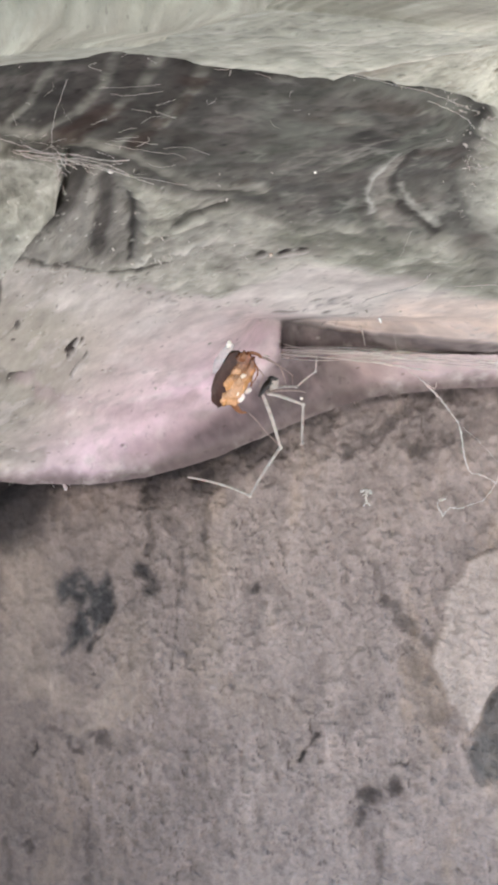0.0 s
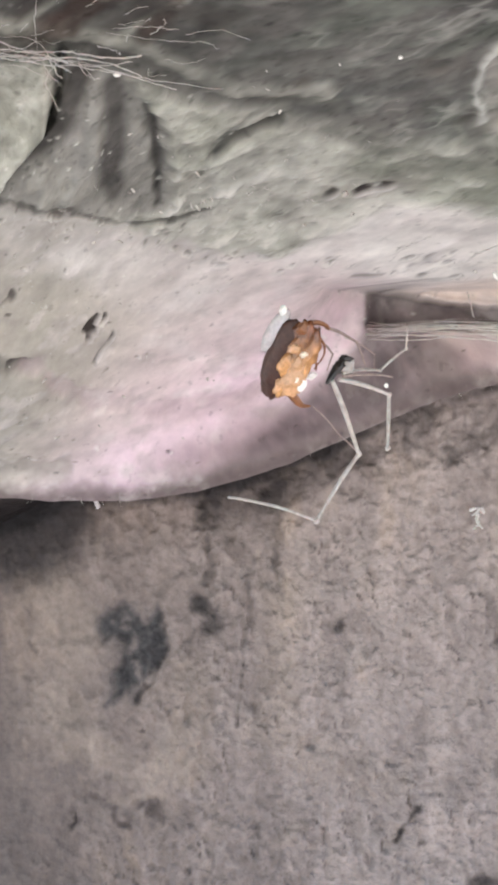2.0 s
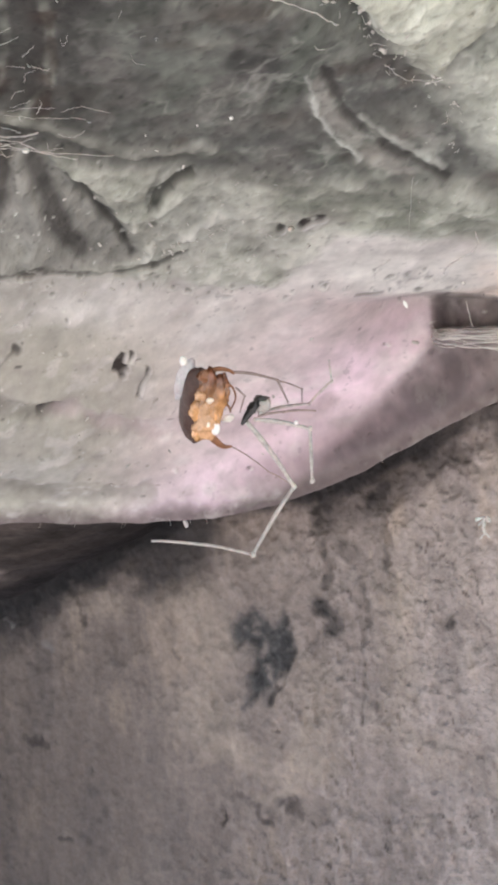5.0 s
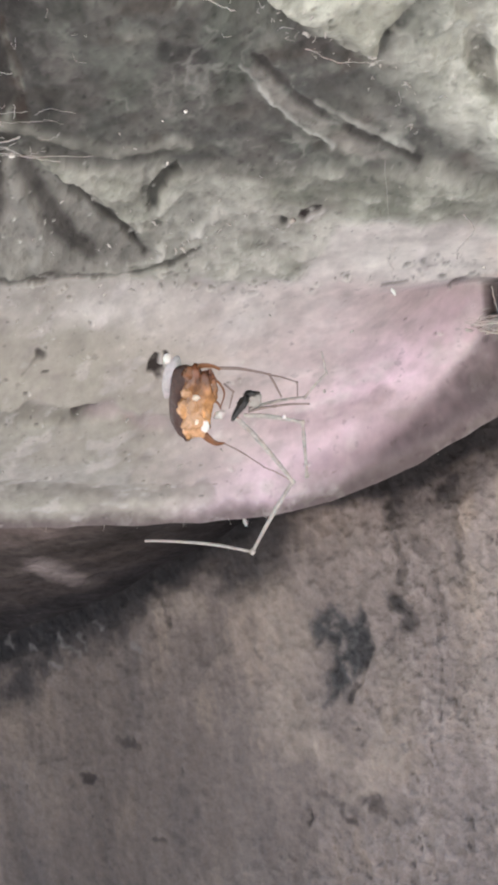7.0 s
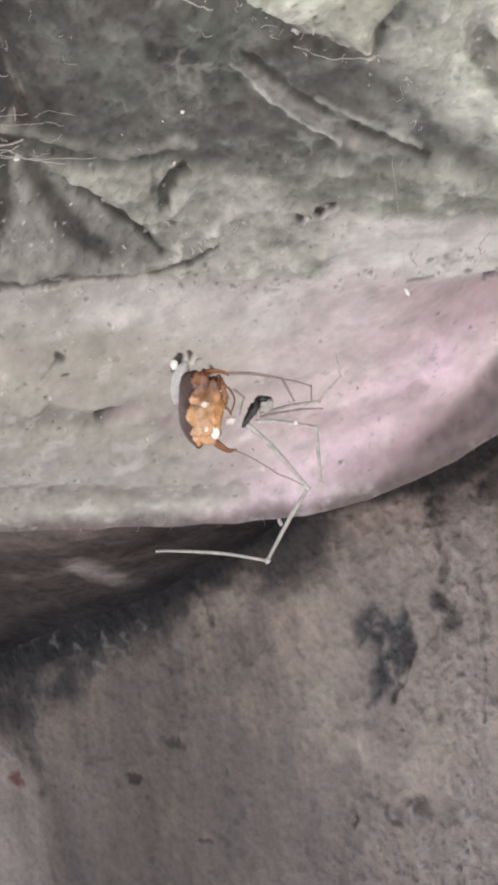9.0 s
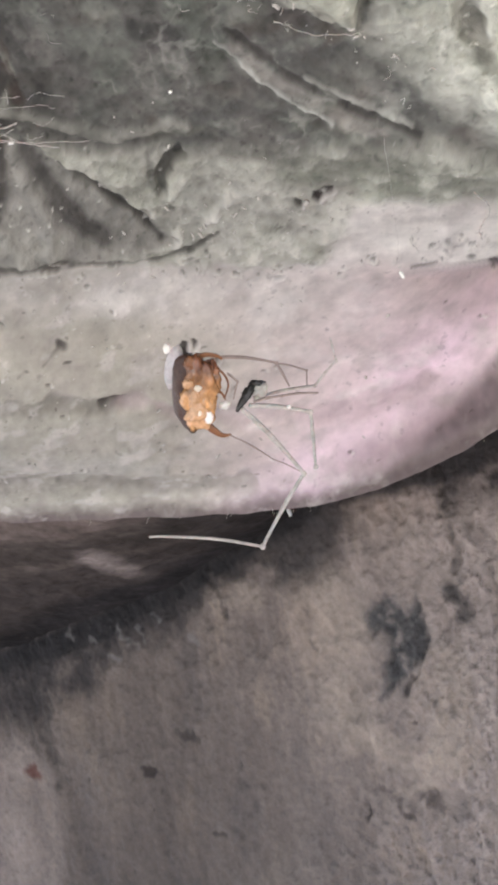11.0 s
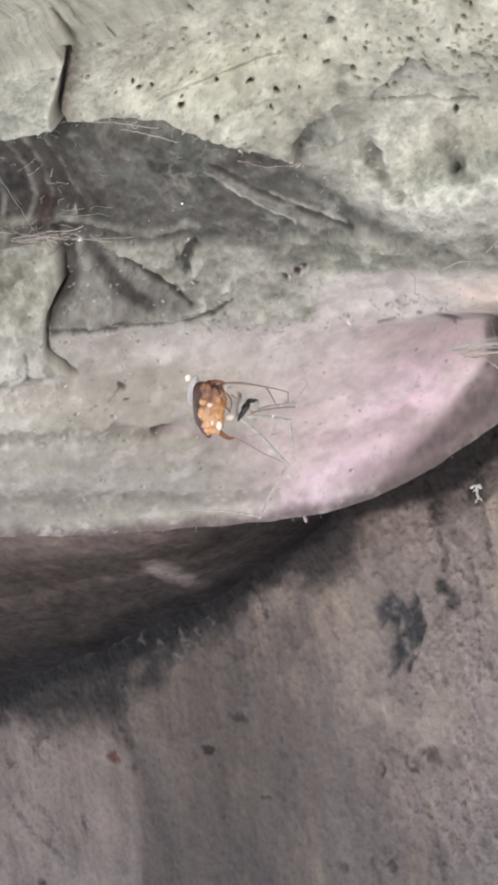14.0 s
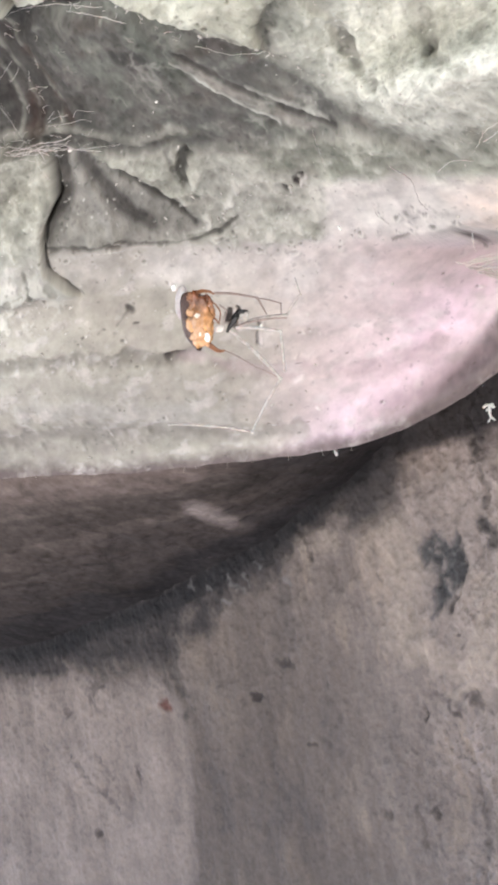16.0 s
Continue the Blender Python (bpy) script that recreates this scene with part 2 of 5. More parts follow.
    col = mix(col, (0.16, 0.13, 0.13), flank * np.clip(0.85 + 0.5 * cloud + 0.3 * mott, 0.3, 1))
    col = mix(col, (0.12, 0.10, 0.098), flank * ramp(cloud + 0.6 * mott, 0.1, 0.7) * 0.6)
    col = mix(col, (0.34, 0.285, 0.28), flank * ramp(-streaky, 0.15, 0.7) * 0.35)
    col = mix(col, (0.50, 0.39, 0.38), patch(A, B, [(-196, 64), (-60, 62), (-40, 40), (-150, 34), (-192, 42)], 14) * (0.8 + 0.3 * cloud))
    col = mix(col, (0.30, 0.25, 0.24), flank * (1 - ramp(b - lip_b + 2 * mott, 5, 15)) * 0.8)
    # mossy belt above the brow
    belt = ramp(B - brow + 5 * cloud + 4 * mott, -4, 7)
    col = mix(col, (0.275, 0.275, 0.215), belt * (0.85 + 0.35 * mott))
    col = mix(col, (0.36, 0.37, 0.27), belt * ramp(film, 0.0, 0.6) * 0.5)
    col = mix(col, (0.42, 0.41, 0.34), belt * ramp(fbm(u, v, flat, 4, 4, 18), 0.1, 0.8) * 0.7)
    col = mix(col, (0.42, 0.41, 0.345), belt * patch(A, B, [(-460, 165), (-420, 185), (-380, 170), (-390, 140), (-450, 140)], 12) * 0.8)
    col = mix(col, (0.42, 0.41, 0.34), belt * ramp(A, -330, -200) * (0.8 + 0.4 * mott))
    pale = patch(A, B, [(-356, 146), (-338, 143), (-314, 137), (-264, 123), (-209, 113), (-143, 100), (-130, 80), (-256, 90), (-330, 98), (-356, 110)], 6) * (0.75 + 0.35 * mott) * (0.25 + 0.75 * ramp(A + 14 * mott, -362, -310))
    col = mix(col, (0.40, 0.385, 0.325), patch(A, B, [(-470, 132), (-440, 160), (-380, 165), (-350, 152), (-352, 116), (-400, 110), (-460, 116)], 9) * (0.65 + 0.5 * cloud))
    col = mix(col, (0.665, 0.63, 0.56), pale)
    col = mix(col, (0.215, 0.222, 0.172), stroke(A, B, [(-372, 164), (-335, 158), (-299, 148), (-265, 138), (-219, 128), (-161, 118)], 15, np.clip(1 + 0.3 * mott, 0.6, 1.4)) * 0.8)
    # the dark webbed hollow, the worn slope beside it and the pale panel above
    blur = np.exp(-((A + 335) / 38) ** 2)
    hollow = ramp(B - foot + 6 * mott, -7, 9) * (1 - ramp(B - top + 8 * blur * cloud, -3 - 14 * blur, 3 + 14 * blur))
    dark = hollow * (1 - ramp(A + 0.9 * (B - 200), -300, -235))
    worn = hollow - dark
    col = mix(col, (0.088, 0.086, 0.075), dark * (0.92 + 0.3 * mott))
    col = mix(col, (0.49, 0.485, 0.41), worn * (0.9 + 0.4 * mott))
    # shade below the panel's edge, painted onto the worn slope
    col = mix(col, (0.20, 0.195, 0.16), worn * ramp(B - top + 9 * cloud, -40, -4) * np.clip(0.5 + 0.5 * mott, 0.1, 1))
    col = mix(col, (0.30, 0.295, 0.245), worn * ramp(fbm(u, v, flat, 2.0, 4, 47), 0.0, 0.5) * 0.6)
    col = mix(col, (0.215, 0.22, 0.178), worn * ramp(film + 0.8 * cloud, 0.05, 0.6) * 0.75)
    col = mix(col, (0.14, 0.135, 0.11), worn * ramp(cloud + 0.3 * fine, 0.35, 0.7) * 0.6)
    panel = ramp(B - top + 8 * blur * cloud, -1.5 - 12 * blur, 2.5 + 16 * blur)
    col = mix(col, (0.425, 0.42, 0.335), panel)
    col = mix(col, (0.24, 0.24, 0.195), panel * (1 - ramp(A, -600, -530)) * (0.8 + 0.5 * mott))
    col = mix(col, (0.27, 0.245, 0.185), panel * ramp(film + 0.5 * cloud, 0.0, 0.6) * 0.4)
    col = mix(col, (0.46, 0.465, 0.38), panel * ramp(mott - 0.5 * cloud, 0.1, 0.6) * 0.6)
    col = mix(col, (0.20, 0.175, 0.13), panel * ramp(fbm(u, v, flat, 2.0, 3, 40), 0.35, 0.6) * 0.35)
    col = mix(col, (0.55, 0.545, 0.46), panel * ramp(fbm(u, v, flat, 1.8, 3, 45, (1, 1, 2)), 0.42, 0.6) * 0.6)
    web = ramp(fbm(u, v, flat, 7, 4, 16) + 0.35 * cloud, 0.0, 0.7)
    col = mix(col, (0.20, 0.205, 0.17), dark * web * 0.75)
    col = mix(col, (0.115, 0.125, 0.098), dark * ramp(film, 0.05, 0.5) * 0.6)
    col = mix(col, (0.075, 0.055, 0.042), dark * ramp(fbm(u, v, flat, 6, 3, 17), 0.25, 0.7) * 0.5)
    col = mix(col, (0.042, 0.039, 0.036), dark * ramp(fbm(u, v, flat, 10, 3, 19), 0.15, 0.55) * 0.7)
    col = mix(col, (0.27, 0.265, 0.225), dark * ramp(0.16 - cells, 0.0, 0.12) * ramp(film + 0.6 * mott, -0.1, 0.5) * 0.6)
    col = mix(col, (0.26, 0.26, 0.215), dark * ramp(cloud + 0.5 * mott, 0.35, 0.9) * 0.35)
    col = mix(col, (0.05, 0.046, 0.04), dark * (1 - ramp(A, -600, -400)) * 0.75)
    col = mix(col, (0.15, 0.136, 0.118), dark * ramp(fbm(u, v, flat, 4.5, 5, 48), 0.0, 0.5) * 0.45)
    # deep pocket under the panel's rim, its shade painted in
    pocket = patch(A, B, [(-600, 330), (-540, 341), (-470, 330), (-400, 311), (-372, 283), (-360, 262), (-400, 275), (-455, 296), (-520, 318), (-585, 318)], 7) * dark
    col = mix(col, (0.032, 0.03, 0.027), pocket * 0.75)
    up += 1.8 * panel - 1.2 * dark * (0.8 + 0.4 * mott) - 1.5 * pocket
    # ribs in the hollow's far corner
    for rib in ([(-651, 312), (-640, 270), (-648, 250)], [(-631, 336), (-608, 292), (-605, 264), (-617, 247)], [(-603, 331), (-586, 289), (-585, 259), (-600, 241)],
                [(-583, 334), (-563, 297), (-552, 255), (-569, 234)]):
        r = stroke(A + 9, B, rib, 7, 1.0) * dark
        col = mix(col, (0.055, 0.047, 0.041), r * 0.5)
        up -= 0.15 * r
        r = stroke(a + 1.2 * wob, b, rib, 4.6, np.clip(1 + 0.35 * mott, 0.6, 1.4)) * np.clip(0.85 + 0.6 * cloud, 0.35, 1)
        col = mix(col, (0.25, 0.245, 0.20), r * 0.6)
        up += 0.1 * r
    r = stroke(A, B, [(-660, 250), (-621, 243), (-590, 238), (-562, 231), (-525, 217), (-491, 204), (-434, 200)], 6, np.clip(1 + 0.4 * mott, 0.5, 1.5))
    col = mix(col, (0.27, 0.26, 0.215), r * 0.75)
    up += 0.6 * r
    r = stroke(A, B, [(-640, 234), (-590, 226), (-550, 215), (-510, 202), (-470, 194)], 6, np.clip(1 + 0.4 * mott, 0.5, 1.5))
    col = mix(col, (0.10, 0.092, 0.08), r * 0.6)
    up -= 0.4 * r
    # sunken triangle beside the broken plate
    tri = patch(A, B, [(-596, 226), (-553, 212), (-505, 176), (-452, 133), (-498, 131), (-560, 133), (-612, 133), (-612, 156), (-596, 180)], 4)
    col = mix(col, (0.225, 0.212, 0.185), tri * (0.85 + 0.35 * mott))
    col = mix(col, (0.25, 0.24, 0.205), patch(A, B, [(-603, 176), (-588, 172), (-540, 140), (-545, 131), (-612, 133), (-614, 156)], 8) * tri * (0.7 + 0.5 * cloud))
    up -= 1.3 * tri * ramp(B, 128, 152)
    for pts, wide in (([(-557, 204), (-537, 174), (-520, 150), (-508, 142)], 11), ([(-530, 193), (-506, 171), (-481, 149), (-468, 137)], 3.4), ([(-578, 214), (-580, 187), (-589, 168), (-610, 146)], 12)):
        r = stroke(a + 1.5 * wob, b + 1.5 * mott, pts, wide, np.clip(1 + 0.4 * mott, 0.6, 1.4)) * np.clip(tri + 0.25, 0, 1)
        col = mix(col, (0.06, 0.055, 0.048), r * 0.9)
        up -= 0.2 * r
    r = stroke(a + 1.5 * wob, b, [(-568, 205), (-557, 180), (-545, 158), (-548, 140)], 7, np.clip(1 + 0.4 * mott, 0.6, 1.4))
    col = mix(col, (0.235, 0.225, 0.195), r * 0.6)
    up += 0.6 * r
    plate = (1 - ramp(A - crack, -2.5, 1.0)) * ramp(B, 95, 108) * (1 - ramp(B, 226, 236))
    col = mix(col, (0.315, 0.31, 0.26), plate * 0.8)
    up += 2.0 * plate
    seam = np.exp(-((A - crack - 2.5) / 2.2) ** 2) * ramp(B, 96, 104) * (1 - ramp(B, 222, 236))
    col = mix(col, (0.06, 0.055, 0.045), seam * 0.7)
    up -= 2.0 * seam
    rim = np.exp(-((A - crack + 2.5) / 2.0) ** 2) * ramp(B, 96, 104) * (1 - ramp(B, 222, 236))
    col = mix(col, (0.50, 0.49, 0.41), rim * 0.7)
    r = patch(A, B, [(-681, 125), (-644, 130), (-610, 114), (-610, 88), (-656, 77), (-692, 77)], 8) * ramp(cloud + 0.4 * fine, -0.05, 0.25)
    col = mix(col, (0.56, 0.545, 0.47), r * 0.55)
    up += 0.3 * r
    # a second plate in the pale panel
    edge = np.interp(B, [351, 414, 454, 479, 524, 600], [-524, -489, -462, -461, -423, -413])
    inner = 1 - ramp(np.arange(len(tv))[:, None] + 0 * a, 437, 443)
    plate2 = (1 - ramp(A - edge, -1.5, 1.0)) * panel * inner
    up += 2.2 * plate2
    col = mix(col, (0.40, 0.405, 0.33), plate2 * 0.6)
    col = mix(col, (0.14, 0.11, 0.08), inner * panel * (1 - plate2) * (1 - ramp(A - edge, 3, 42 + 14 * mott)) * np.clip(0.75 + 0.5 * cloud, 0.2, 1))
    col = mix(col, (0.06, 0.05, 0.04), inner * panel * np.exp(-((A - edge - 4) / 3.0) ** 2) * 0.8)
    col = mix(col, (0.58, 0.565, 0.47), inner * panel * np.exp(-((A - edge + 4) / 3.0) ** 2) * 0.7)
    up -= 2.0 * panel * np.exp(-((A - edge - 4) / 3.0) ** 2)
    # brown folds at the hollow's far end, arcs round the worn knob
    for pts, wide, tone, lift in (([(-566, 302), (-554, 270), (-555, 240)], 8, (0.045, 0.03, 0.023), -0.8), ([(-457, 154), (-466, 169), (-463, 188), (-452, 198), (-428, 196), (-415, 192)], 4, (0.10, 0.098, 0.08), -0.5), ([(-442, 187), (-411, 181), (-373, 170), (-350, 163)], 3.2, (0.15, 0.145, 0.12), -0.5),
                                  ([(-434, 138), (-418, 146), (-413, 156), (-402, 154)], 2.2, (0.46, 0.45, 0.38), 0.3), ([(-568, 253), (-543, 252), (-524, 246)], 7, (0.05, 0.045, 0.038), -0.6)):
        r = stroke(A, B, pts, wide, rag)
        col = mix(col, tone, r * 0.75)
        up += 0.35 * lift * r
    r = stroke(A, B, [(-505, 318), (-455, 306), (-415, 292), (-385, 272), (-360, 250)], 13, np.clip(1 + 0.4 * mott, 0.5, 1.5))
    col = mix(col, (0.17, 0.172, 0.142), r * dark * 0.6)
    # pale rim over a slit where the panel ends, the slit's shade painted black
    r = stroke(A, B, [(-627, 356), (-566, 349), (-471, 334), (-402, 313), (-379, 295), (-362, 271)], 3, rag)
    col = mix(col, (0.46, 0.455, 0.38), r * 0.7)
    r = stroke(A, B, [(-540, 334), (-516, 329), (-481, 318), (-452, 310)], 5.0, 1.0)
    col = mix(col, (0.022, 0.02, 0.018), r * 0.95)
    r = stroke(A, B, [(-591, 271), (-593, 254), (-599, 240)], 15, rag) * dark
    col = mix(col, (0.05, 0.034, 0.027), r * 0.8)
    # lines, folds and grooves
    for pts, wide, tone, lift, much in (
            ([(-537, 341), (-491, 330), (-454, 321)], 5, (0.06, 0.06, 0.05), -2.0, 0.9),
            ([(-335, 172), (-302, 157), (-276, 150)], 9, (0.235, 0.235, 0.19), 0.6, 0.75),
            ([(-384, 232), (-362, 212), (-337, 191), (-306, 170)], 7.0, (0.255, 0.235, 0.20), 0.2, 0.65),
            ([(-386, 244), (-364, 222), (-344, 204), (-317, 184), (-284, 164)], 3.4, (0.05, 0.046, 0.04), -0.6, 0.9),
            ([(-346, 211), (-317, 190), (-288, 171)], 2.4, (0.46, 0.45, 0.385), 0.5, 0.6),
            ([(-392, 228), (-369, 204), (-343, 182), (-322, 166)], 4.0, (0.085, 0.08, 0.07), -0.3, 0.6),
            ([(-396, 240), (-374, 217), (-350, 194), (-336, 182)], 1.5, (0.44, 0.43, 0.375), 0.5, 0.75),
            ([(-481, 133), (-451, 134), (-430, 141)], 1.8, (0.44, 0.43, 0.36), 0.4, 0.6),
            ([(-476, 146), (-500, 165), (-520, 180)], 3, (0.07, 0.065, 0.055), -0.8, 0.6),
            ([(-250, 262), (-240, 250), (-238, 236), (-237, 218)], 9, (0.20, 0.19, 0.16), -1.0, 0.6),
            ([(-238, 226), (-235, 212), (-226, 190), (-221, 180)], 9, (0.13, 0.125, 0.105), -1.4, 0.7),
            ([(-171, 236), (-168, 220), (-164, 205)], 10, (0.17, 0.165, 0.14), -1.0, 0.6),
            ([(-164, 205), (-160, 194), (-150, 182)], 6, (0.22, 0.21, 0.18), -0.7, 0.55),
            ([(-402, 336), (-378, 337), (-361, 338), (-320, 342), (-278, 345)], 1.3, (0.20, 0.185, 0.14), -0.4, 0.6),
            ([(-352, 300), (-318, 304), (-290, 303)], 1.2, (0.22, 0.205, 0.16), -0.3, 0.5),
            ([(-219, 272), (-190, 266), (-164, 258), (-135, 247)], 2.4, (0.10, 0.095, 0.075), -0.8, 0.75),
            ([(-238, 293), (-232, 300), (-227, 312)], 7, (0.14, 0.13, 0.105), -0.8, 0.6),
            ([(-305, 235), (-280, 262), (-247, 281), (-214, 283), (-185, 292), (-160, 306)], 4.5, (0.12, 0.115, 0.095), -0.6, 0.7),
            ([(-269, 273), (-285, 257), (-299, 240)], 12, (0.16, 0.155, 0.13), -0.4, 0.6),
            ([(-278, 160), (-244, 147), (-222, 130), (-165, 130), (-100, 124)], 5, (0.22, 0.215, 0.175), -0.8, 0.6),
            ([(-640, 127), (-639, 116), (-640, 106)], 4, (0.12, 0.115, 0.10), -1.0, 0.8),
            ([(-615, 136), (-560, 134), (-500, 129), (-470, 128), (-448, 131), (-430, 137)], 2.2, (0.065, 0.06, 0.05), -0.5, 0.8),
            ([(-720, 50), (-637, 47), (-581, 41), (-552, 41), (-517, 40)], 6, (0.19, 0.175, 0.145), -0.9, 0.7),
            ([(-740, 8), (-643, 0), (-541, -11), (-480, -20), (-440, -22)], 6, (0.24, 0.22, 0.19), -0.8, 0.65),
            ([(-700, 18), (-640, 14), (-592, 6), (-540, 0), (-500, -4)], 8, (0.48, 0.46, 0.41), 0.6, 0.5),
            ([(-517, 40), (-450, 22), (-400, 18), (-350, 15), (-315, 28)], 7, (0.40, 0.31, 0.31), -0.8, 0.5),
            ([(-532, 40), (-524, 42), (-515, 42)], 3, (0.06, 0.05, 0.045), -1.0, 0.9),
            ([(-552, 80), (-560, 74), (-568, 68)], 1.8, (0.13, 0.12, 0.10), -0.4, 0.6),
            ([(-554, 82), (-550, 79)], 2.6, (0.07, 0.06, 0.055), -0.6, 0.8),
            ([(-310, 95.5), (-302, 95.5), (-294, 96.5)], 1.3, (0.12, 0.10, 0.09), -0.1, 0.7),
            ([(-266, 92), (-259, 93)], 2.2, (0.10, 0.08, 0.08), -0.8, 0.8)):
        r = stroke(A, B, pts, wide * 1.15, rag if wide > 1.6 or tone[0] > 0.3 else 1.0)
        col = mix(col, tone, r * much)
        up += 0.6 * lift * r
    col = mix(col, (0.76, 0.63, 0.53), bleach)
    # broken holes in the paint
    P, Q = a + 1.3 * fine + 0.6 * cloud, b + 1.0 * fbm(u, v, flat, 1.1, 2, 8)
    for pts, deep in (([(-475, 61), (-474, 65), (-472, 69), (-468, 73), (-465, 71), (-466, 66), (-463, 64), (-461, 60), (-465, 59), (-464, 56), (-468, 56), (-470, 60)], 1.0), ([(-462, 73), (-460, 73), (-458, 70), (-461, 67)], 0.9),
                      ([(-448, 63), (-446, 59), (-449, 54), (-453, 42), (-456, 43), (-452, 51), (-449, 57)], 0.9), ([(-362, 145), (-360, 149), (-353, 150.5), (-346, 149.5), (-348, 147), (-354, 146), (-358, 142)], 1.0), ([(-375, 145), (-373, 148), (-369, 146), (-370, 142), (-373, 141)], 0.8)):
        r = patch(P, Q, pts, 0.9)
        col = mix(col, (0.045, 0.036, 0.031), r * deep)
        rim = patch(P - 2.5, Q + 1.5, pts, 1.5) * (1 - r)
        col = mix(col, (0.62, 0.56, 0.52), rim * 0.5)
        up += 0.3 * rim - 0.5 * r * deep
    # the curved hollow and the white crumbs under it
    r = patch(A, B, [(-464, 165), (-463, 173), (-459, 180), (-452, 187), (-440, 190), (-438, 185), (-447, 180), (-455, 172), (-459, 163)], 1.5)
    col = mix(col, (0.085, 0.08, 0.066), r * 0.85)
    up -= 1.0 * r
    r = stroke(A, B, [(-461, 133), (-442, 142), (-424, 146), (-408, 153)], 6, rag) * ramp(cloud, 0.0, 0.5)
    col = mix(col, (0.60, 0.58, 0.51), r * 0.7)
    up += 0.6 * r
    # the dark slot at the bulge's end, its inner shade painted in
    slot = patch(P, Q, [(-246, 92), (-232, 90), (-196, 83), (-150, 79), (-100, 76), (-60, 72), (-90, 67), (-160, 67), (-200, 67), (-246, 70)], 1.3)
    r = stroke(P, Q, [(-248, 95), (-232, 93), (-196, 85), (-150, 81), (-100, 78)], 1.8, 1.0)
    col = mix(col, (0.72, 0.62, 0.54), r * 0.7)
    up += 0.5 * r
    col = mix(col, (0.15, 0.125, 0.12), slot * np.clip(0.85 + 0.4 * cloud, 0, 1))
    # pores of the cast panel
    rng = np.random.RandomState(7)
    pa = np.concatenate([rng.uniform(-500, -60, 200), rng.normal(-130, 45, 60), [-219, -156, -165, -147, -99]])
    pb = np.concatenate([rng.uniform(262, 440, 200), rng.normal(310, 18, 60), [362, 246, 200, 325, 297]])
    pr = np.concatenate([0.5 + 2.0 * rng.uniform(0, 1, 200) ** 2, rng.uniform(0.8, 2.3, 60), [3.4, 3.0, 3.2, 3.0, 3.6]])
    for p, q, r in zip(pa, pb, pr):
        i0, i1 = np.searchsorted(av, [p - 4 * r - 4, p + 4 * r + 4])
        s = (slice(None), slice(i0, i1))
        lean, slim = 6.0 * np.sin(31.7 * p), 0.75 + 0.55 * abs(np.sin(17.3 * q))
        c, d = np.cos(lean), np.sin(lean)
        ga, gb = A[s] + 1.6 * fine[s] - p, B[s] + 1.6 * cloud[s] - q
        g = np.hypot((c * ga + d * gb) / slim, (c * gb - d * ga) * slim) / np.clip(0.55 + 0.45 * rag[s], 0.5, 1.4)
        col[s] = mix(col[s], (0.20, 0.165, 0.115), (1 - ramp(g, r * 0.8, r * 2.4 + 1)) * np.maximum(panel, worn)[s] * 0.45 * (np.sin(7.7 * p) > 0))
        k = (1 - ramp(g, r * 0.6, r * 1.25)) * (0.55 + 0.45 * abs(np.sin(3.3 * q))) * (np.maximum(panel, worn)[s] if r < 2.9 else 1)
        col[s] = mix(col[s], (0.05, 0.045, 0.035), k * 0.92)
        up[s] -= 0.8 * r * k
    # dark grit caught in the paint
    na = rng.uniform(-760, -60, 170)
    nb = rng.uniform(-40, 150, 170)
    nw = 0.5 + 2.3 * rng.uniform(0, 1, 170) ** 2.5
    nh = rng.uniform(0.35, 0.8, 170)
    nt = rng.uniform(0.2, 0.75, 170)
    nl = rng.uniform(-0.3, 0.4, 170)
    for p, q, w, h, tt, ll in zip(na, nb, nw, nh, nt, nl):
        i0, i1 = np.searchsorted(av, [p - 8, p + 8])
        s = (slice(None), slice(i0, i1))
        g = np.hypot((A[s] - p) / w, (B[s] - q - ll * (A[s] - p)) / h) / np.clip(rag[s], 0.4, 1.6)
        k = 1 - ramp(g, 0.55, 1.2)
        col[s] = mix(col[s], (0.06, 0.052, 0.047), k * tt)
        up[s] -= 0.1 * k
    # crumbling edge along the brow
    for p, q, w, h in zip(rng.uniform(-640, -240, 70), rng.normal(-3, 5, 70), 0.8 + 3.2 * rng.uniform(0, 1, 70) ** 2, rng.uniform(0.6, 1.5, 70)):
        q = q + float(np.interp(p, [-600, -483, -403, -352, -248], [137, 126, 112, 106, 106]))
        i0, i1 = np.searchsorted(av, [p - 12, p + 12])
        s = (slice(None), slice(i0, i1))
        k = 1 - ramp(np.hypot((A[s] - p) / w, (B[s] - q) / h) / np.clip(rag[s], 0.4, 1.6), 0.6, 1.15)
        f = (1 - ramp(np.hypot((A[s] - p) / (1.2 * w), (B[s] - q + 1.6 * h) / h), 0.7, 1.3)) * (1 - k)
        col[s] = mix(col[s], (0.095, 0.083, 0.07), k * 0.65)
        col[s] = mix(col[s], (0.60, 0.57, 0.50), f * 0.4)
        up[s] += 0.25 * f - 0.15 * k
    # broken pits, each with a pale lifted flake beside it
    for p, q, w, h in zip(rng.uniform(-700, -250, 45), rng.uniform(-20, 125, 45), rng.uniform(1.0, 2.8, 45), rng.uniform(0.6, 1.6, 45)):
        i0, i1 = np.searchsorted(av, [p - 16, p + 16])
        s = (slice(None), slice(i0, i1))
        wild = 1.6 * cells[s] * 6
        g = np.hypot((A[s] - p) / w, (B[s] - q) / h) + wild * 0.35
        k = 1 - ramp(g, 0.7, 1.25)
        f = (1 - ramp(np.hypot((A[s] - p - 1.5 * w) / w, (B[s] - q + 0.8 * h) / h) + wild * 0.4, 0.8, 1.4)) * (1 - k)
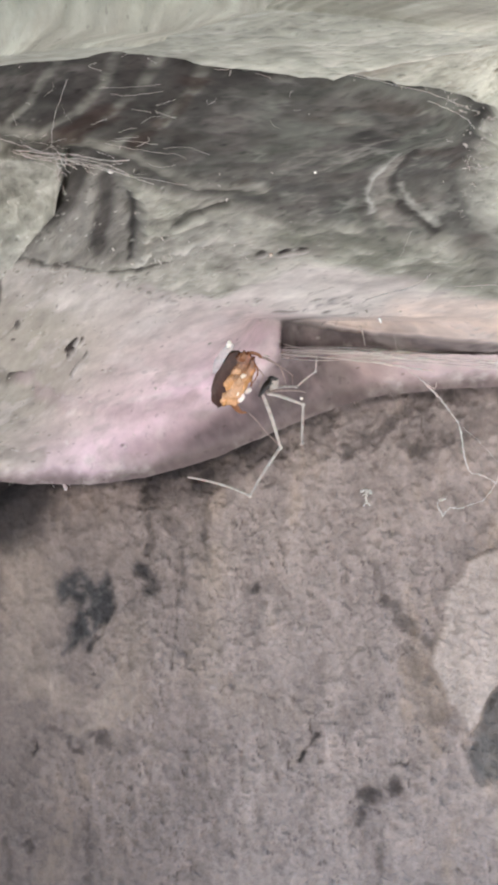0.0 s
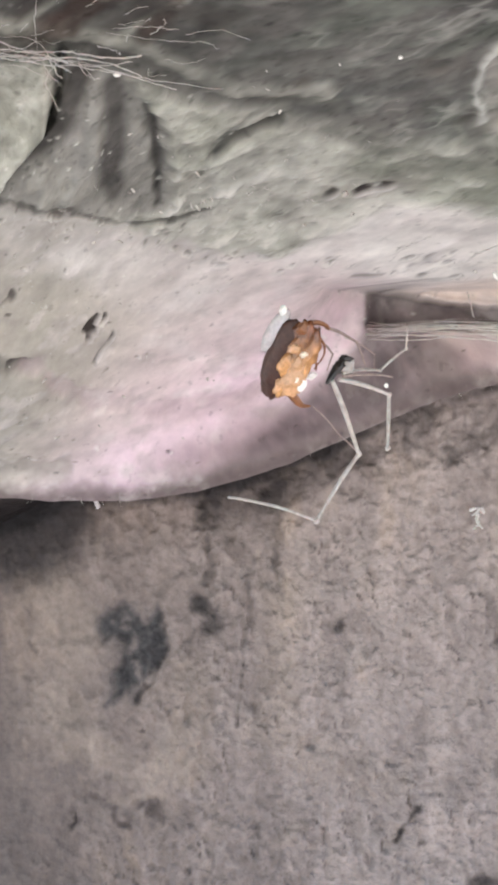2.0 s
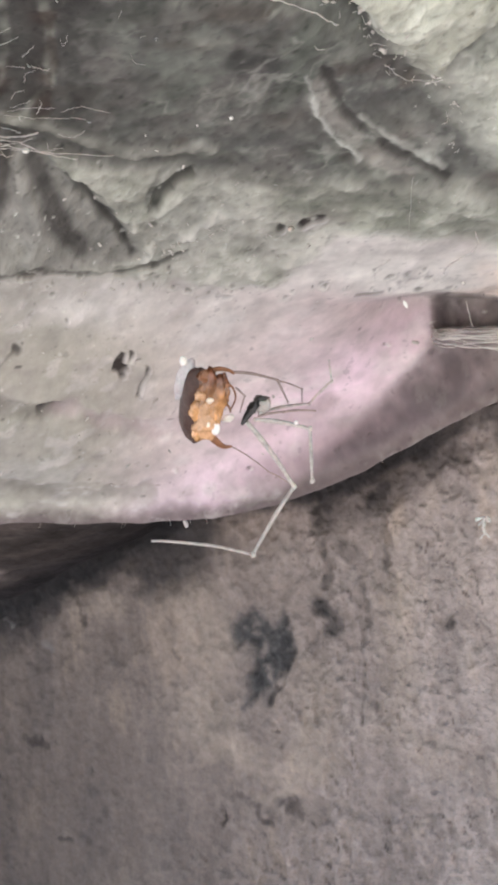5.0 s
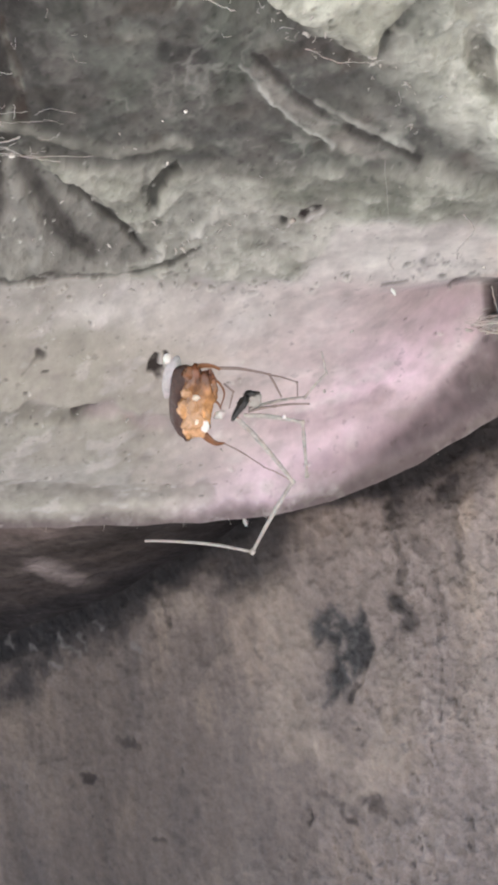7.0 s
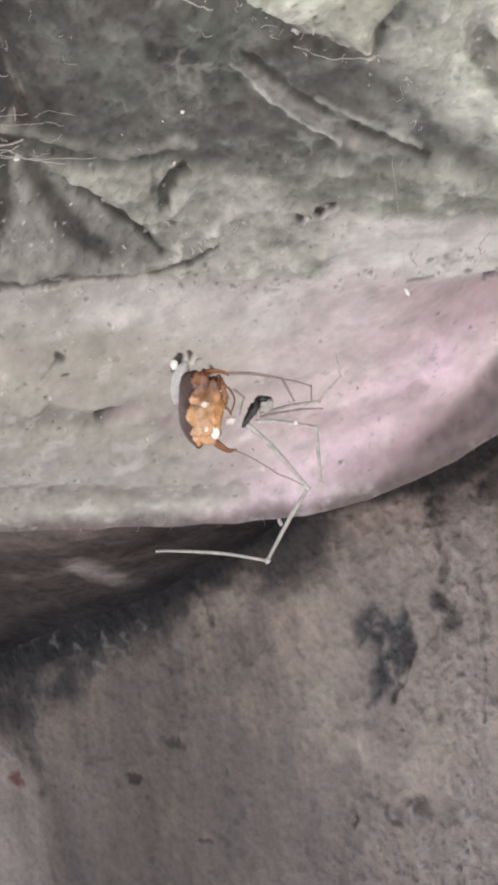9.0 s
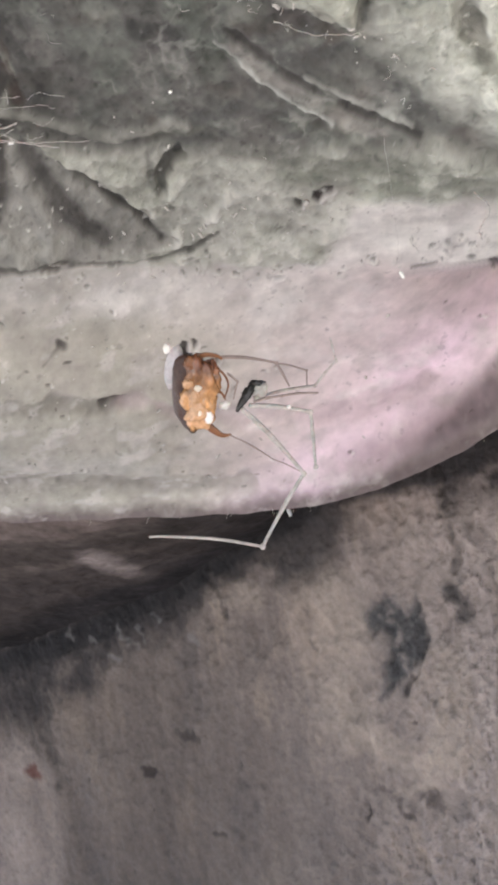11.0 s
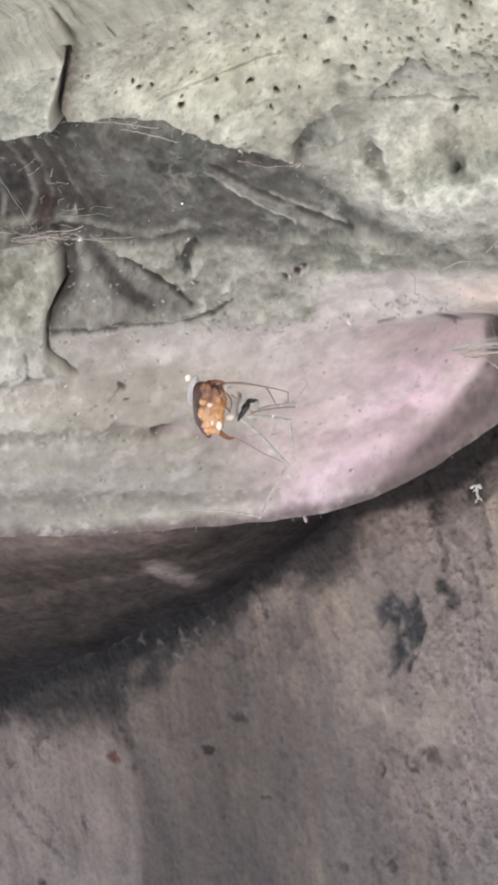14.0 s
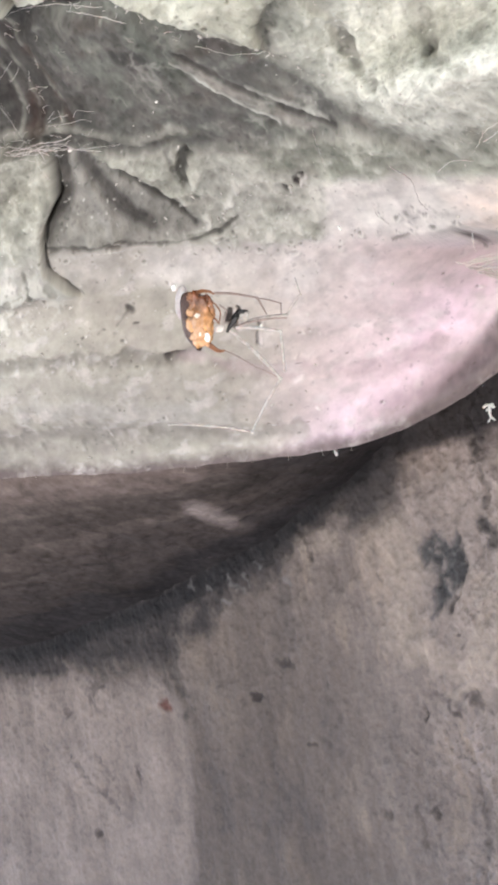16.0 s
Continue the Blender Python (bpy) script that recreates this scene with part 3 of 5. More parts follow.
        col[s] = mix(col[s], (0.08, 0.068, 0.058), k * 0.7)
        col[s] = mix(col[s], (0.66, 0.62, 0.57), f * 0.6)
        up[s] += 0.4 * f - 0.2 * k
    # pale lime flecks
    for p, q, w, h in zip(rng.uniform(-720, -60, 240), rng.uniform(60, 260, 240), rng.uniform(0.6, 2.2, 240), rng.uniform(0.5, 1.3, 240)):
        i0, i1 = np.searchsorted(av, [p - 7, p + 7])
        s = (slice(None), slice(i0, i1))
        k = 1 - ramp(np.hypot((A[s] - p) / w, (B[s] - q) / h), 0.5, 1.2)
        k = k * (1 - 0.85 * dark[s])
        col[s] = mix(col[s], (0.60, 0.58, 0.50), k * 0.6)
        up[s] += 0.2 * k
    # dirt along the lip, with the shade of its rounding painted in
    rim_dirt_shade = 1 - ramp(b - lip_b + 2 * mott + 1.5 * fine, 2, 15)
    col = mix(col, (0.13, 0.10, 0.094), rim_dirt_shade * 0.92)
    crumbs = ramp(cloud + 0.5 * fine, 0.2, 0.6) * (1 - ramp(b - lip_b, 4, 22))
    col = mix(col, (0.55, 0.51, 0.46), crumbs * 0.08)
    up += 0.25 * (1 - ramp(b - lip_b, 2, 16)) * cloud
    # scuffed, flaking paint
    scuff = ramp(fbm(u, v, flat, 2.4, 4, 37, (1.3, 1, 1)) + 0.3 * mott, 0.2, 0.6)
    ledge = (1 - belt) * (1 - flank)
    col = mix(col, (0.64, 0.59, 0.55), ledge * scuff * 0.34)
    worn2 = ramp(fbm(u, v, flat, 3.0, 4, 38, (1.3, 1, 1)), 0.2, 0.65)
    col = mix(col, (0.33, 0.295, 0.265), ledge * worn2 * 0.40)
    up += 0.08 * ledge * (scuff - worn2)
    # thin raised flakes with crisp borders
    flake = ramp(cloud + 0.35 * mott, 0.08, 0.22) * (1 - tri) * (0.15 + belt * (1 - 0.6 * panel))
    fleck = ramp(fbm(u, v, flat, 1.6, 3, 39), 0.32, 0.40) * (0.25 + 0.5 * belt) * (1 - tri)
    col = mix(col, (0.52, 0.50, 0.43), flake * (1 - dark) * 0.14 + fleck * (1 - dark) * 0.3)
    up += (0.14 * flake + 0.08 * fleck) * (1 - dark)
    # darker, mottled outer part of the overhang
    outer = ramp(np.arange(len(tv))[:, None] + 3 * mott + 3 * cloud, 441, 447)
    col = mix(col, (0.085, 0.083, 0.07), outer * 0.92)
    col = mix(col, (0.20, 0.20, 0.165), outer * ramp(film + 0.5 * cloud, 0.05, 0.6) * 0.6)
    # overall mottling
    speck = ramp(fbm(u, v, flat, 0.9, 2, 33), 0.35, 0.8)
    col = col * np.clip(1 + (0.13 + 0.13 * belt) * mott + (0.09 + 0.11 * belt) * fine + 0.05 * streaky * (1 - belt) + 0.26 * cloud * (0.5 + belt - 0.8 * panel) - 0.32 * speck * (0.2 + belt), 0.3, 1.8)[..., None]
    rough = belt * 0.9 + 0.25 - 0.45 * panel
    up += 0.9 * fbm(u, v, flat, 22, 2, 21) * rough + 0.5 * mott * rough + 0.15 * cloud * rough + 0.16 * fine * rough
    relief = np.clip(0.3 + 0.55 * belt - 0.4 * dark + 0.25 * mott, 0.1, 1)
    relief = np.concatenate([np.repeat(relief[:1], 10, 0), relief, np.repeat(relief[-1:], 3, 0)])
    # move the surface along its own normal
    px = np.stack([x, y, z], -1)
    du, dv = np.gradient(px, axis=1), np.gradient(px, axis=0)
    nrm = np.cross(du, dv)
    nrm /= np.linalg.norm(nrm, axis=-1, keepdims=True) + 1e-9
    nrm *= np.sign((nrm * (np.array(ORIGIN) - px)).sum(-1, keepdims=True))
    nrm = 0.5 * nrm + 0.5 * np.array([0.2, -0.8, -0.55])
    keep = np.clip(0.35 + tv * 14, 0, 1)[:, None]
    px = px + nrm * (up * keep)[..., None]
    px[..., 1] += 5 * slot
    edge_row = px[442]
    level = np.stack([np.convolve(np.pad(edge_row[:, c], 30, mode="edge"), np.ones(61) / 61, "valid") for c in range(3)], -1)
    level = edge_row + (level - edge_row) * ramp(out, 0, 0.2)[..., None]
    px[443:] = level + np.stack([0 * out, -170 * out, 34 * out + 30 * out ** 2], -1)
    px[443:, :, 2] += (2.5 * fbm(px[443:, :, 0], px[443:, :, 1], 0 * px[443:, :, 1], 14, 3, 23)) * ramp(out, 0, 0.15)
    SURFACE.update(a=av, foot=lip_b, place=px, out=nrm)
    # round the lip and carry the sheet back into the dark
    px[:3, :, 2] += 0.3 * fbm(av * 0.24, 0 * av, 0 * av, 4.0, 3, 22)
    first = px[0]
    turn = np.linspace(0.2, 1.9, 9)[:, None]
    roll = np.stack([np.broadcast_to(first[:, 0], (9, len(av))), first[:, 1] + 3.2 * np.sin(turn), first[:, 2] + 3.2 * (1 - np.cos(turn))], -1)
    back = roll[-1] + np.array([0, 45, 14])
    px = np.concatenate([back[None], roll[::-1], px])
    # roll and back painted dark, in place of the lip's underside shade
    under = np.empty((10, len(av), 3))
    under[:] = (0.10, 0.08, 0.074)
    under[8:] = col[0]
    col = np.concatenate([under, col])
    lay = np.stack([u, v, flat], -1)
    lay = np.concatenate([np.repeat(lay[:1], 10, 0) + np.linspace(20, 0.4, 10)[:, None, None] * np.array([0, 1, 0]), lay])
    # its thickness: up over the outer edge and back across the top
    end = px[-1]
    top_rows = np.stack([end + (0, -2, 14), end + (0, 6, 32), end * (1, 0, 0) + (0, 150, 150)])
    px = np.concatenate([px, top_rows])
    col = np.concatenate([col, np.repeat(col[-1:], 3, 0)])
    lay = np.concatenate([lay, top_rows])
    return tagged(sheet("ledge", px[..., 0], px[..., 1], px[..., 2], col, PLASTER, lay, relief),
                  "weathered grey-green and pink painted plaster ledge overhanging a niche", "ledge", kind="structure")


def soil_band():
    """Dark soil packed between the lip and the rock behind it."""
    xv = np.concatenate([np.linspace(-330, -215, 20), np.linspace(-212, 20, 330)])
    sv = np.linspace(0, 1, 130)[:, None]
    x = np.broadcast_to(xv, (130, len(xv)))
    end_y = 112 - 0.3 * x
    end_z = np.interp(xv, [-330, -176, -128, -86, -56, -30, 0, 20], [-60, -48, -40, -29.5, -18, -4, 12, 20])
    start_z = lip_height(xv) + 1.5
    y = 90 + (end_y - 90) * sv ** 0.9
    z = start_z + (end_z - start_z) * (0.25 * sv + 0.75 * sv ** 0.55)
    wob = fbm(x, y, z, 14, 4, 41)
    fine = fbm(x, y, z, 3, 3, 42)
    z = z + (1.1 * wob + 0.6 * fine) * np.sin(np.pi * np.clip(sv * 0.97, 0, 1))
    y = y - 0.8 * wob * (1 - sv)
    col = np.empty((*x.shape, 3))
    seams = fbm(x, y * 2, z * 3, 7, 4, 43, (6, 1, 1))
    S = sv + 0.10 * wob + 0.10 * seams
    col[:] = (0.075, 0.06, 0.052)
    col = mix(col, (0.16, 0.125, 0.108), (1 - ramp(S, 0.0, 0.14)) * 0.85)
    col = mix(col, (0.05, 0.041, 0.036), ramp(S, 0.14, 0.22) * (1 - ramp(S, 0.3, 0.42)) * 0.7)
    # the soil blackens towards the crevice, the gap's shade put into its colour
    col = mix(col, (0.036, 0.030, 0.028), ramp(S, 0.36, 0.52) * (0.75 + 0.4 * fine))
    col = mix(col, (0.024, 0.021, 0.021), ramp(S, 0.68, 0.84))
    col = mix(col, (0.10, 0.082, 0.07), ramp(seams + 0.3 * fine, 0.15, 0.6) * (1 - ramp(S, 0.5, 0.7)) * 0.35)
    blot = 1 - ramp(np.hypot((x + 84 + 2 * wob + 1.5 * fine) * 1.5, (y - 113 + 2 * fine + 3 * wob) * 0.42), 2, 7.5)
    col = mix(col, (0.20, 0.165, 0.15), blot * 0.75)
    # blacker where the gap narrows, more of its shade painted in
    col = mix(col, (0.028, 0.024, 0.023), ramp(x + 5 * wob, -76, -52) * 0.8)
    grains = ramp(fbm(x, y, z, 1.6, 2, 44), 0.5, 0.75)
    col = mix(col, (0.12, 0.10, 0.09), grains * 0.3)
    col = col * np.clip(1 + 0.45 * wob + 0.25 * fine + 0.15 * seams, 0.3, 2)[..., None]
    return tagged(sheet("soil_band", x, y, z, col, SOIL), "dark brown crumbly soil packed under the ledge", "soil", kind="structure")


def rock_wall():
    xv = np.concatenate([np.linspace(-420, -215, 24), np.linspace(-212, 62, 800), np.linspace(66, 260, 24)])
    zv = np.concatenate([np.linspace(-420, -112, 24), np.linspace(-110, 12, 430), np.linspace(16, 120, 12)])
    x, z = np.meshgrid(xv, zv)
    y = 110 - 0.3 * x
    big = fbm(x, y, z, 30, 3, 51)
    wob = fbm(x, y, z, 9, 4, 52)
    fine = fbm(x, y, z, 2.2, 3, 53)
    chip = fbm(x, y, z, 1.2, 2, 54, (1, 1, 1.4))
    vert = fbm(x, y, z, 4, 4, 55, (1, 1, 6))
    runs = fbm(x, y, z, 2.0, 3, 59, (1, 1, 3.5))
    lace = np.abs(fbm(x, y, z, 2.4, 3, 61))
    X, Z = x + 1.0 * wob + 0.7 * fine, z + 1.0 * fbm(x, y, z, 6, 3, 56) + 0.7 * fbm(x, y, z, 1.6, 2, 57)
    rag = np.clip(1 + 1.2 * fbm(x, y, z, 2.2, 3, 58), 0.05, 2)
    left = 1 - ramp(x + 8 * big + 0.25 * (z + 60), -100, 14)
    right = np.clip(ramp(x, -45, 5) + ramp(-z, 60, 85) * ramp(x, -70, -40) * 0.6, 0, 1) * (0.3 + 0.7 * ramp(-z, 10, 34))
    col = np.empty((*x.shape, 3))
    col[:] = (0.268, 0.213, 0.185)
    col = mix(col, (0.31, 0.246, 0.203), ramp(vert, 0.0, 0.7) * 0.7)
    col = mix(col, (0.20, 0.16, 0.135), ramp(wob + 0.6 * vert, 0.15, 0.8) * 0.3)
    col = mix(col, (0.36, 0.30, 0.27), ramp(x, -35, 15) * 0.65)
    up = 1.6 * big + 0.8 * wob + 0.3 * fine
    up += 0.6 * chip * np.clip(right, 0.2, 1) + 0.3 * fine
    up += 0.5 * vert * (1 - right)
    flakes = fbm(x + 0.15 * z + 0.4 * fine, y, z, 3.2, 4, 67, (1, 1, 1.5))
    col = mix(col, (0.16, 0.128, 0.11), ramp(flakes, 0.1, 0.5) * (0.12 + 0.26 * ramp(x, -60, -25)))
    col = mix(col, (0.39, 0.32, 0.275), ramp(-flakes, 0.2, 0.55) * (0.1 + 0.25 * ramp(x, -60, -25)))
    up += 0.45 * ramp(-flakes, 0.0, 0.25) * (0.3 + 0.7 * ramp(x, -60, -25))
    # small spalled chips, longer than wide, with shade painted along one side of each
    spall = fbm(x + 0.12 * z + 0.5 * fine, y, z, 1.3, 3, 64, (1, 1, 1.6))
    aside = fbm(x + 0.12 * z + 0.5 * fine - 0.3, y, z - 0.2, 1.3, 3, 64, (1, 1, 1.6))
    where = ramp(fbm(x, y, z, 7, 3, 65), -0.45, 0.15) * np.clip(0.22 + 0.78 * right + 0.35 * ramp(x, -60, -25), 0, 1)
    face = ramp(spall, 0.0, 0.12)
    up += 0.42 * face * where + 0.3 * ramp(spall, 0.3, 0.42) * where
    chip_shade = ramp(aside - spall, 0.1, 0.34) * (1 - ramp(np.abs(spall), 0.1, 0.3)) * where * ramp(fbm(x, y, z, 2.2, 2, 66), -0.2, 0.25)
    col = mix(col, (0.40, 0.325, 0.29), face * where * 0.4)
    col = mix(col, (0.10, 0.08, 0.07), chip_shade * 0.8)
    # browner, smoother sweep to the left, a paler slab in its corner
    # the left side's shade is put into this darker base
    col = mix(col, (0.092, 0.073, 0.062), left * 0.91)
    col = mix(col, (0.14, 0.112, 0.095), left * ramp(big, 0.0, 0.6) * 0.5)
    # rust-tan and grey runs down the face
    tan = fbm(x + 2.5 * wob, y, z, 8, 4, 63, (1, 1, 2.2))
    col = mix(col, (0.20, 0.148, 0.108), left * ramp(tan + 0.4 * runs, 0.1, 0.8) * 0.24)
    col = mix(col, (0.075, 0.064, 0.06), left * ramp(-tan + 0.4 * runs, 0.15, 0.7) * 0.5)
    col = mix(col, (0.345, 0.262, 0.195), (1 - left) * ramp(tan + 0.3 * runs, 0.15, 0.7) * 0.5)
    up += 0.6 * tan * (1 - 0.5 * right)
    slab = patch(X, Z, [(-230, -54), (-160, -55), (-150, -60), (-128, -58), (-123, -66), (-122, -76), (-128, -120), (-260, -130)], 3.5)
    col = mix(col, (0.225, 0.178, 0.152), slab * (0.8 + 0.25 * wob))
    up += 0.3 * slab
    # pale, peeled strip beside the black stain, and other light runs
    soft_rag = np.clip(1 + 0.5 * wob, 0.4, 1.6)
    for pts, wide, much in (([(-47, -30), (-44, -38), (-47, -46), (-44, -54)], 6.5, 0.75), ([(-24, -42), (-22, -50), (-25, -58)], 4, 0.55), ([(-9, -28), (-10, -50)], 5, 0.45), ([(-74, -30), (-68, -29.6), (-64, -31)], 3.6, 0.5),
                            ([(-40, -56), (-30, -60), (-22, -58)], 3.2, 0.5), ([(-36, -63), (-28, -62.5)], 1.2, 0.6), ([(-2, -55), (8, -58)], 5, 0.35), ([(-9, -69), (-6, -66)], 1.6, 0.5)):
        r = stroke(x + 1.5 * wob, z + 1.5 * fbm(x, y, z, 6, 3, 56), pts, wide * 1.15, soft_rag)
        col = mix(col, (0.32, 0.255, 0.205), r * much * 0.8)
        up += 0.3 * r * much
    # dark smear along the crevice with its shade painted in, feathered at the bottom
    smear_shade = patch(X + 3.0 * wob + 2.0 * fine, Z + 3.0 * fbm(x, y, z, 5, 4, 62), [(-260, -60), (-180, -57), (-150, -56), (-128, -54), (-117, -53), (-112, -49.5), (-101, -45), (-97, -40.5), (-89.6, -38), (-77.6, -34), (-72.8, -28.5), (-65.7, -26.7), (-62.5, -22.6),
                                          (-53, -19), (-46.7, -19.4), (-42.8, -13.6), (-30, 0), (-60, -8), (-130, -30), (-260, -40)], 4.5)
    col = mix(col, (0.04, 0.034, 0.032), smear_shade * np.clip(1.0 - 0.6 * ramp(wob + 0.5 * fine, 0.1, 0.8), 0, 1))
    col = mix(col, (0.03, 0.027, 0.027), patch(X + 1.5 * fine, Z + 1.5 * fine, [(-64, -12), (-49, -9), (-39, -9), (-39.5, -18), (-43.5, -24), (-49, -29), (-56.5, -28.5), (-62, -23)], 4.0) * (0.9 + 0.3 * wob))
    # the crevice's own shade, a black line painted along it
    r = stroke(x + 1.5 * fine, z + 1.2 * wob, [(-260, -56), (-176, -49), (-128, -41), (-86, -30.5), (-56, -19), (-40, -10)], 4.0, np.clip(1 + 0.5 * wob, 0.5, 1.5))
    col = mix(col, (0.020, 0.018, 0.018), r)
    # dark run-off and smears below the lip, partly shade put into the colour
    lip_smear_shade = patch(X + 1.5 * fine, Z + 1.0 * wob, [(-26, -12), (-22.3, -15), (-20.6, -18.5), (-17.4, -17.5), (-15.2, -16.5), (-9, -15.5), (-3, -10.5), (4, -6), (-4, -2), (-20, -6)], 3.0)
    col = mix(col, (0.055, 0.046, 0.043), lip_smear_shade * np.clip(0.9 + 0.4 * fine + 0.3 * runs, 0.3, 1))
    r = patch(x + 0.7 * fine, z + 0.8 * wob, [(-18.6, -19), (-16.6, -18.6), (-14.4, -20.4), (-14.6, -23.2), (-16.6, -23.4), (-18.2, -21.6)], 1.0)
    col = mix(col, (0.125, 0.10, 0.088), r * 0.65)
    for pts, wide, much in (([(-21.8, -10), (-21.6, -13.2), (-20.7, -16.1), (-21.8, -18)], 1.3, 0.9), ([(-20.9, -20.6), (-20.3, -24.7), (-20.8, -28)], 0.9, 0.75), ([(-9.2, -12), (-8.9, -19), (-9.5, -24.8), (-9.4, -28)], 1.0, 0.6), ([(-11.5, -12), (-11, -20), (-11.8, -27)], 2.2, 0.25),
                            ([(-13.4, -26), (-14.0, -33)], 1.3, 0.35), ([(-27.6, -40.6), (-25.4, -37.4), (-23.4, -35.6)], 0.6, 0.4), ([(-72.6, -27), (-71, -30), (-70.6, -33.5)], 0.9, 0.85),
                            ([(23.1, -28), (24.6, -32), (25.9, -35.2)], 1.2, 0.4), ([(25.9, -35.2), (30, -38.7), (34.5, -44)], 1.6, 0.6), ([(19, -6.5), (23, -3), (29, 1.5)], 2.0, 0.7), ([(31, 4), (37, 5)], 2.6, 0.6), ([(30, -44), (33.2, -50.7), (35, -58)], 2.4, 0.4), ([(-2, -6), (4, -6), (9, -4), (13, -2)], 3.4, 0.6),
                            ([(24, 0), (34, -1), (50, 1)], 5, 0.35), ([(31, -6), (36, -3), (42, -2)], 2.2, 0.5), ([(-120, -52), (-122, -60), (-119, -66)], 2.6, 0.75), ([(-128, -56), (-125, -60)], 3, 0.6), ([(-150, -52), (-156, -62)], 4, 0.7), ([(-32.6, -82), (-32.4, -96)], 0.8, 0.6),
                            ([(-49, -86), (-48.5, -96)], 0.7, 0.5), ([(-26, -83), (-22, -86)], 0.8, 0.5), ([(25.7, -80), (26, -90)], 1.0, 0.5), ([(-170, -78), (-152, -92)], 0.9, 0.6), ([(-160, -76), (-154, -84)], 0.8, 0.5), ([(-52, -38), (-50.5, -40)], 0.7, 0.4)):
        r = stroke(X + 0.5 * fine, Z, pts, wide * 1.1, rag)
        col = mix(col, (0.055, 0.046, 0.041), r * much * np.clip(0.8 + 0.8 * fine, 0.2, 1))
        up -= 0.6 * r * much
    r = stroke(x + 1.1 * wob + 0.5 * fine, z, [(-13.6, -27), (-14.3, -34.2), (-15.4, -41.8), (-15.2, -50.3)], 0.5, np.clip(1 + 0.5 * runs, 0.4, 1.6))
    col = mix(col, (0.085, 0.07, 0.062), r * np.clip(0.5 + 0.6 * wob, 0.1, 0.8))
    up -= 0.25 * r
    # branching black stain
    stain = patch(x + 0.3 * wob + 0.7 * fine, z + 0.8 * fbm(x, y, z, 1.6, 2, 57), [(-40.1, -33.9), (-37.4, -32.0), (-35.1, -31.2), (-33.7, -31.7), (-33.1, -33.2), (-31.7, -34.6), (-30.2, -32.6), (-29.3, -31.2), (-28.8, -33.9), (-27.6, -37.2), (-27.8, -39.9), (-29.7, -41.8),
                                                                (-31.3, -43.6), (-31.8, -45.0), (-32.2, -47.2), (-33.4, -48.0), (-34.7, -46.2), (-37.4, -48.7), (-38.5, -48.3), (-36.7, -46.2), (-37.4, -43.3), (-36.2, -41.8), (-35.3, -38.8), (-37.2, -37.2), (-38.9, -37.9), (-40.0, -36.4)], 1.2)
    col = mix(col, (0.066, 0.062, 0.06), stain * np.clip(0.95 - 0.5 * ramp(fine + 0.7 * chip + 0.3 * wob, 0.0, 0.6), 0, 1))
    col = mix(col, (0.022, 0.02, 0.02), stain * ramp(-fine - 0.8 * chip, 0.15, 0.6) * 0.55)
    up -= 0.1 * stain
    r = stroke(x, z, [(-28.4, -36), (-27.6, -38.6), (-30.2, -43), (-32.6, -47.4)], 0.75, rag)
    col = mix(col, (0.02, 0.018, 0.018), r * np.clip(0.6 + 1.2 * chip, 0, 0.9))
    up -= 0.5 * r
    small = patch(x + 0.6 * fine, z + 0.3 * wob + 0.5 * chip, [(-24.0, -29.8), (-20.9, -29.3), (-19.2, -31.4), (-18.5, -34.3), (-19.4, -36.2), (-22.0, -35.9), (-21.6, -33.3), (-23.7, -32.1)], 0.9)
    col = mix(col, (0.06, 0.052, 0.048), small * np.clip(0.9 - 0.4 * chip, 0, 1))
    # pits: a dark mouth under an upper edge painted as if lit
    for px, pz, w, h, deep in ((-83.1, -56.6, 1.9, 1.3, 0.7), (-95.7, -63.3, 1.3, 1.0, 0.85), (-44.3, -68.2, 0.75, 1.3, 0.95), (-35.6, -66.4, 1.1, 1.3, 0.6), (-33.4, -67.4, 1.0, 0.9, 0.7), (-30.0, -65.2, 0.8, 1.6, 0.7), (-31.6, -64.2, 1.2, 0.6, 0.6), (-36.5, -64.6, 1.4, 0.5, 0.45), (-28.5, -67, 0.7, 0.9, 0.5), (-40, -64, 2.6, 0.7, 0.4), (-23.3, -74.9, 0.5, 0.5, 0.8), (-78.1, -74.6, 1.3, 0.5, 0.6),
                               (-71.7, -60.9, 0.7, 0.6, 0.5), (-95.3, -70.9, 0.5, 0.5, 0.6), (-31.9, -52.1, 0.4, 0.4, 0.8), (0.1, -34.0, 0.8, 1.4, 0.75), (7, -34, 0.6, 0.8, 0.5), (23, -72.5, 2.6, 2.0, 0.85), (28.2, -71.4, 1.8, 1.3, 0.8), (22, -76.8, 1.1, 2.0, 0.7),
                               (28.7, -66.8, 1.1, 0.5, 0.85), (17.5, -70.6, 1.6, 0.7, 0.5), (-44.2, -88, 1.0, 1.9, 0.75), (-46, -85, 1.6, 0.6, 0.4), (-142.5, -82.6, 0.8, 2.2, 0.7), (-163, -98, 1.6, 1.2, 0.75), (41, -86, 1.5, 0.5, 0.6), (14, -67, 0.7, 0.5, 0.6),
                               (-57, -89, 1.2, 1.0, 0.6), (-110, -66, 0.8, 0.6, 0.5), (-103, -84, 0.8, 0.5, 0.5), (-170, -66, 1.4, 0.7, 0.5), (-182, -76, 1.0, 1.0, 0.5)):
        i0, i1 = np.searchsorted(xv, [px - 8, px + 8])
        s = (slice(None), slice(i0, i1))
        g = np.hypot((X[s] + 1.2 * fine[s] - px) / w, (Z[s] + 0.9 * chip[s] - pz) / h) + 0.6 * (rag[s] - 1)
        k = 1 - ramp(g, 0.2, 1.8)
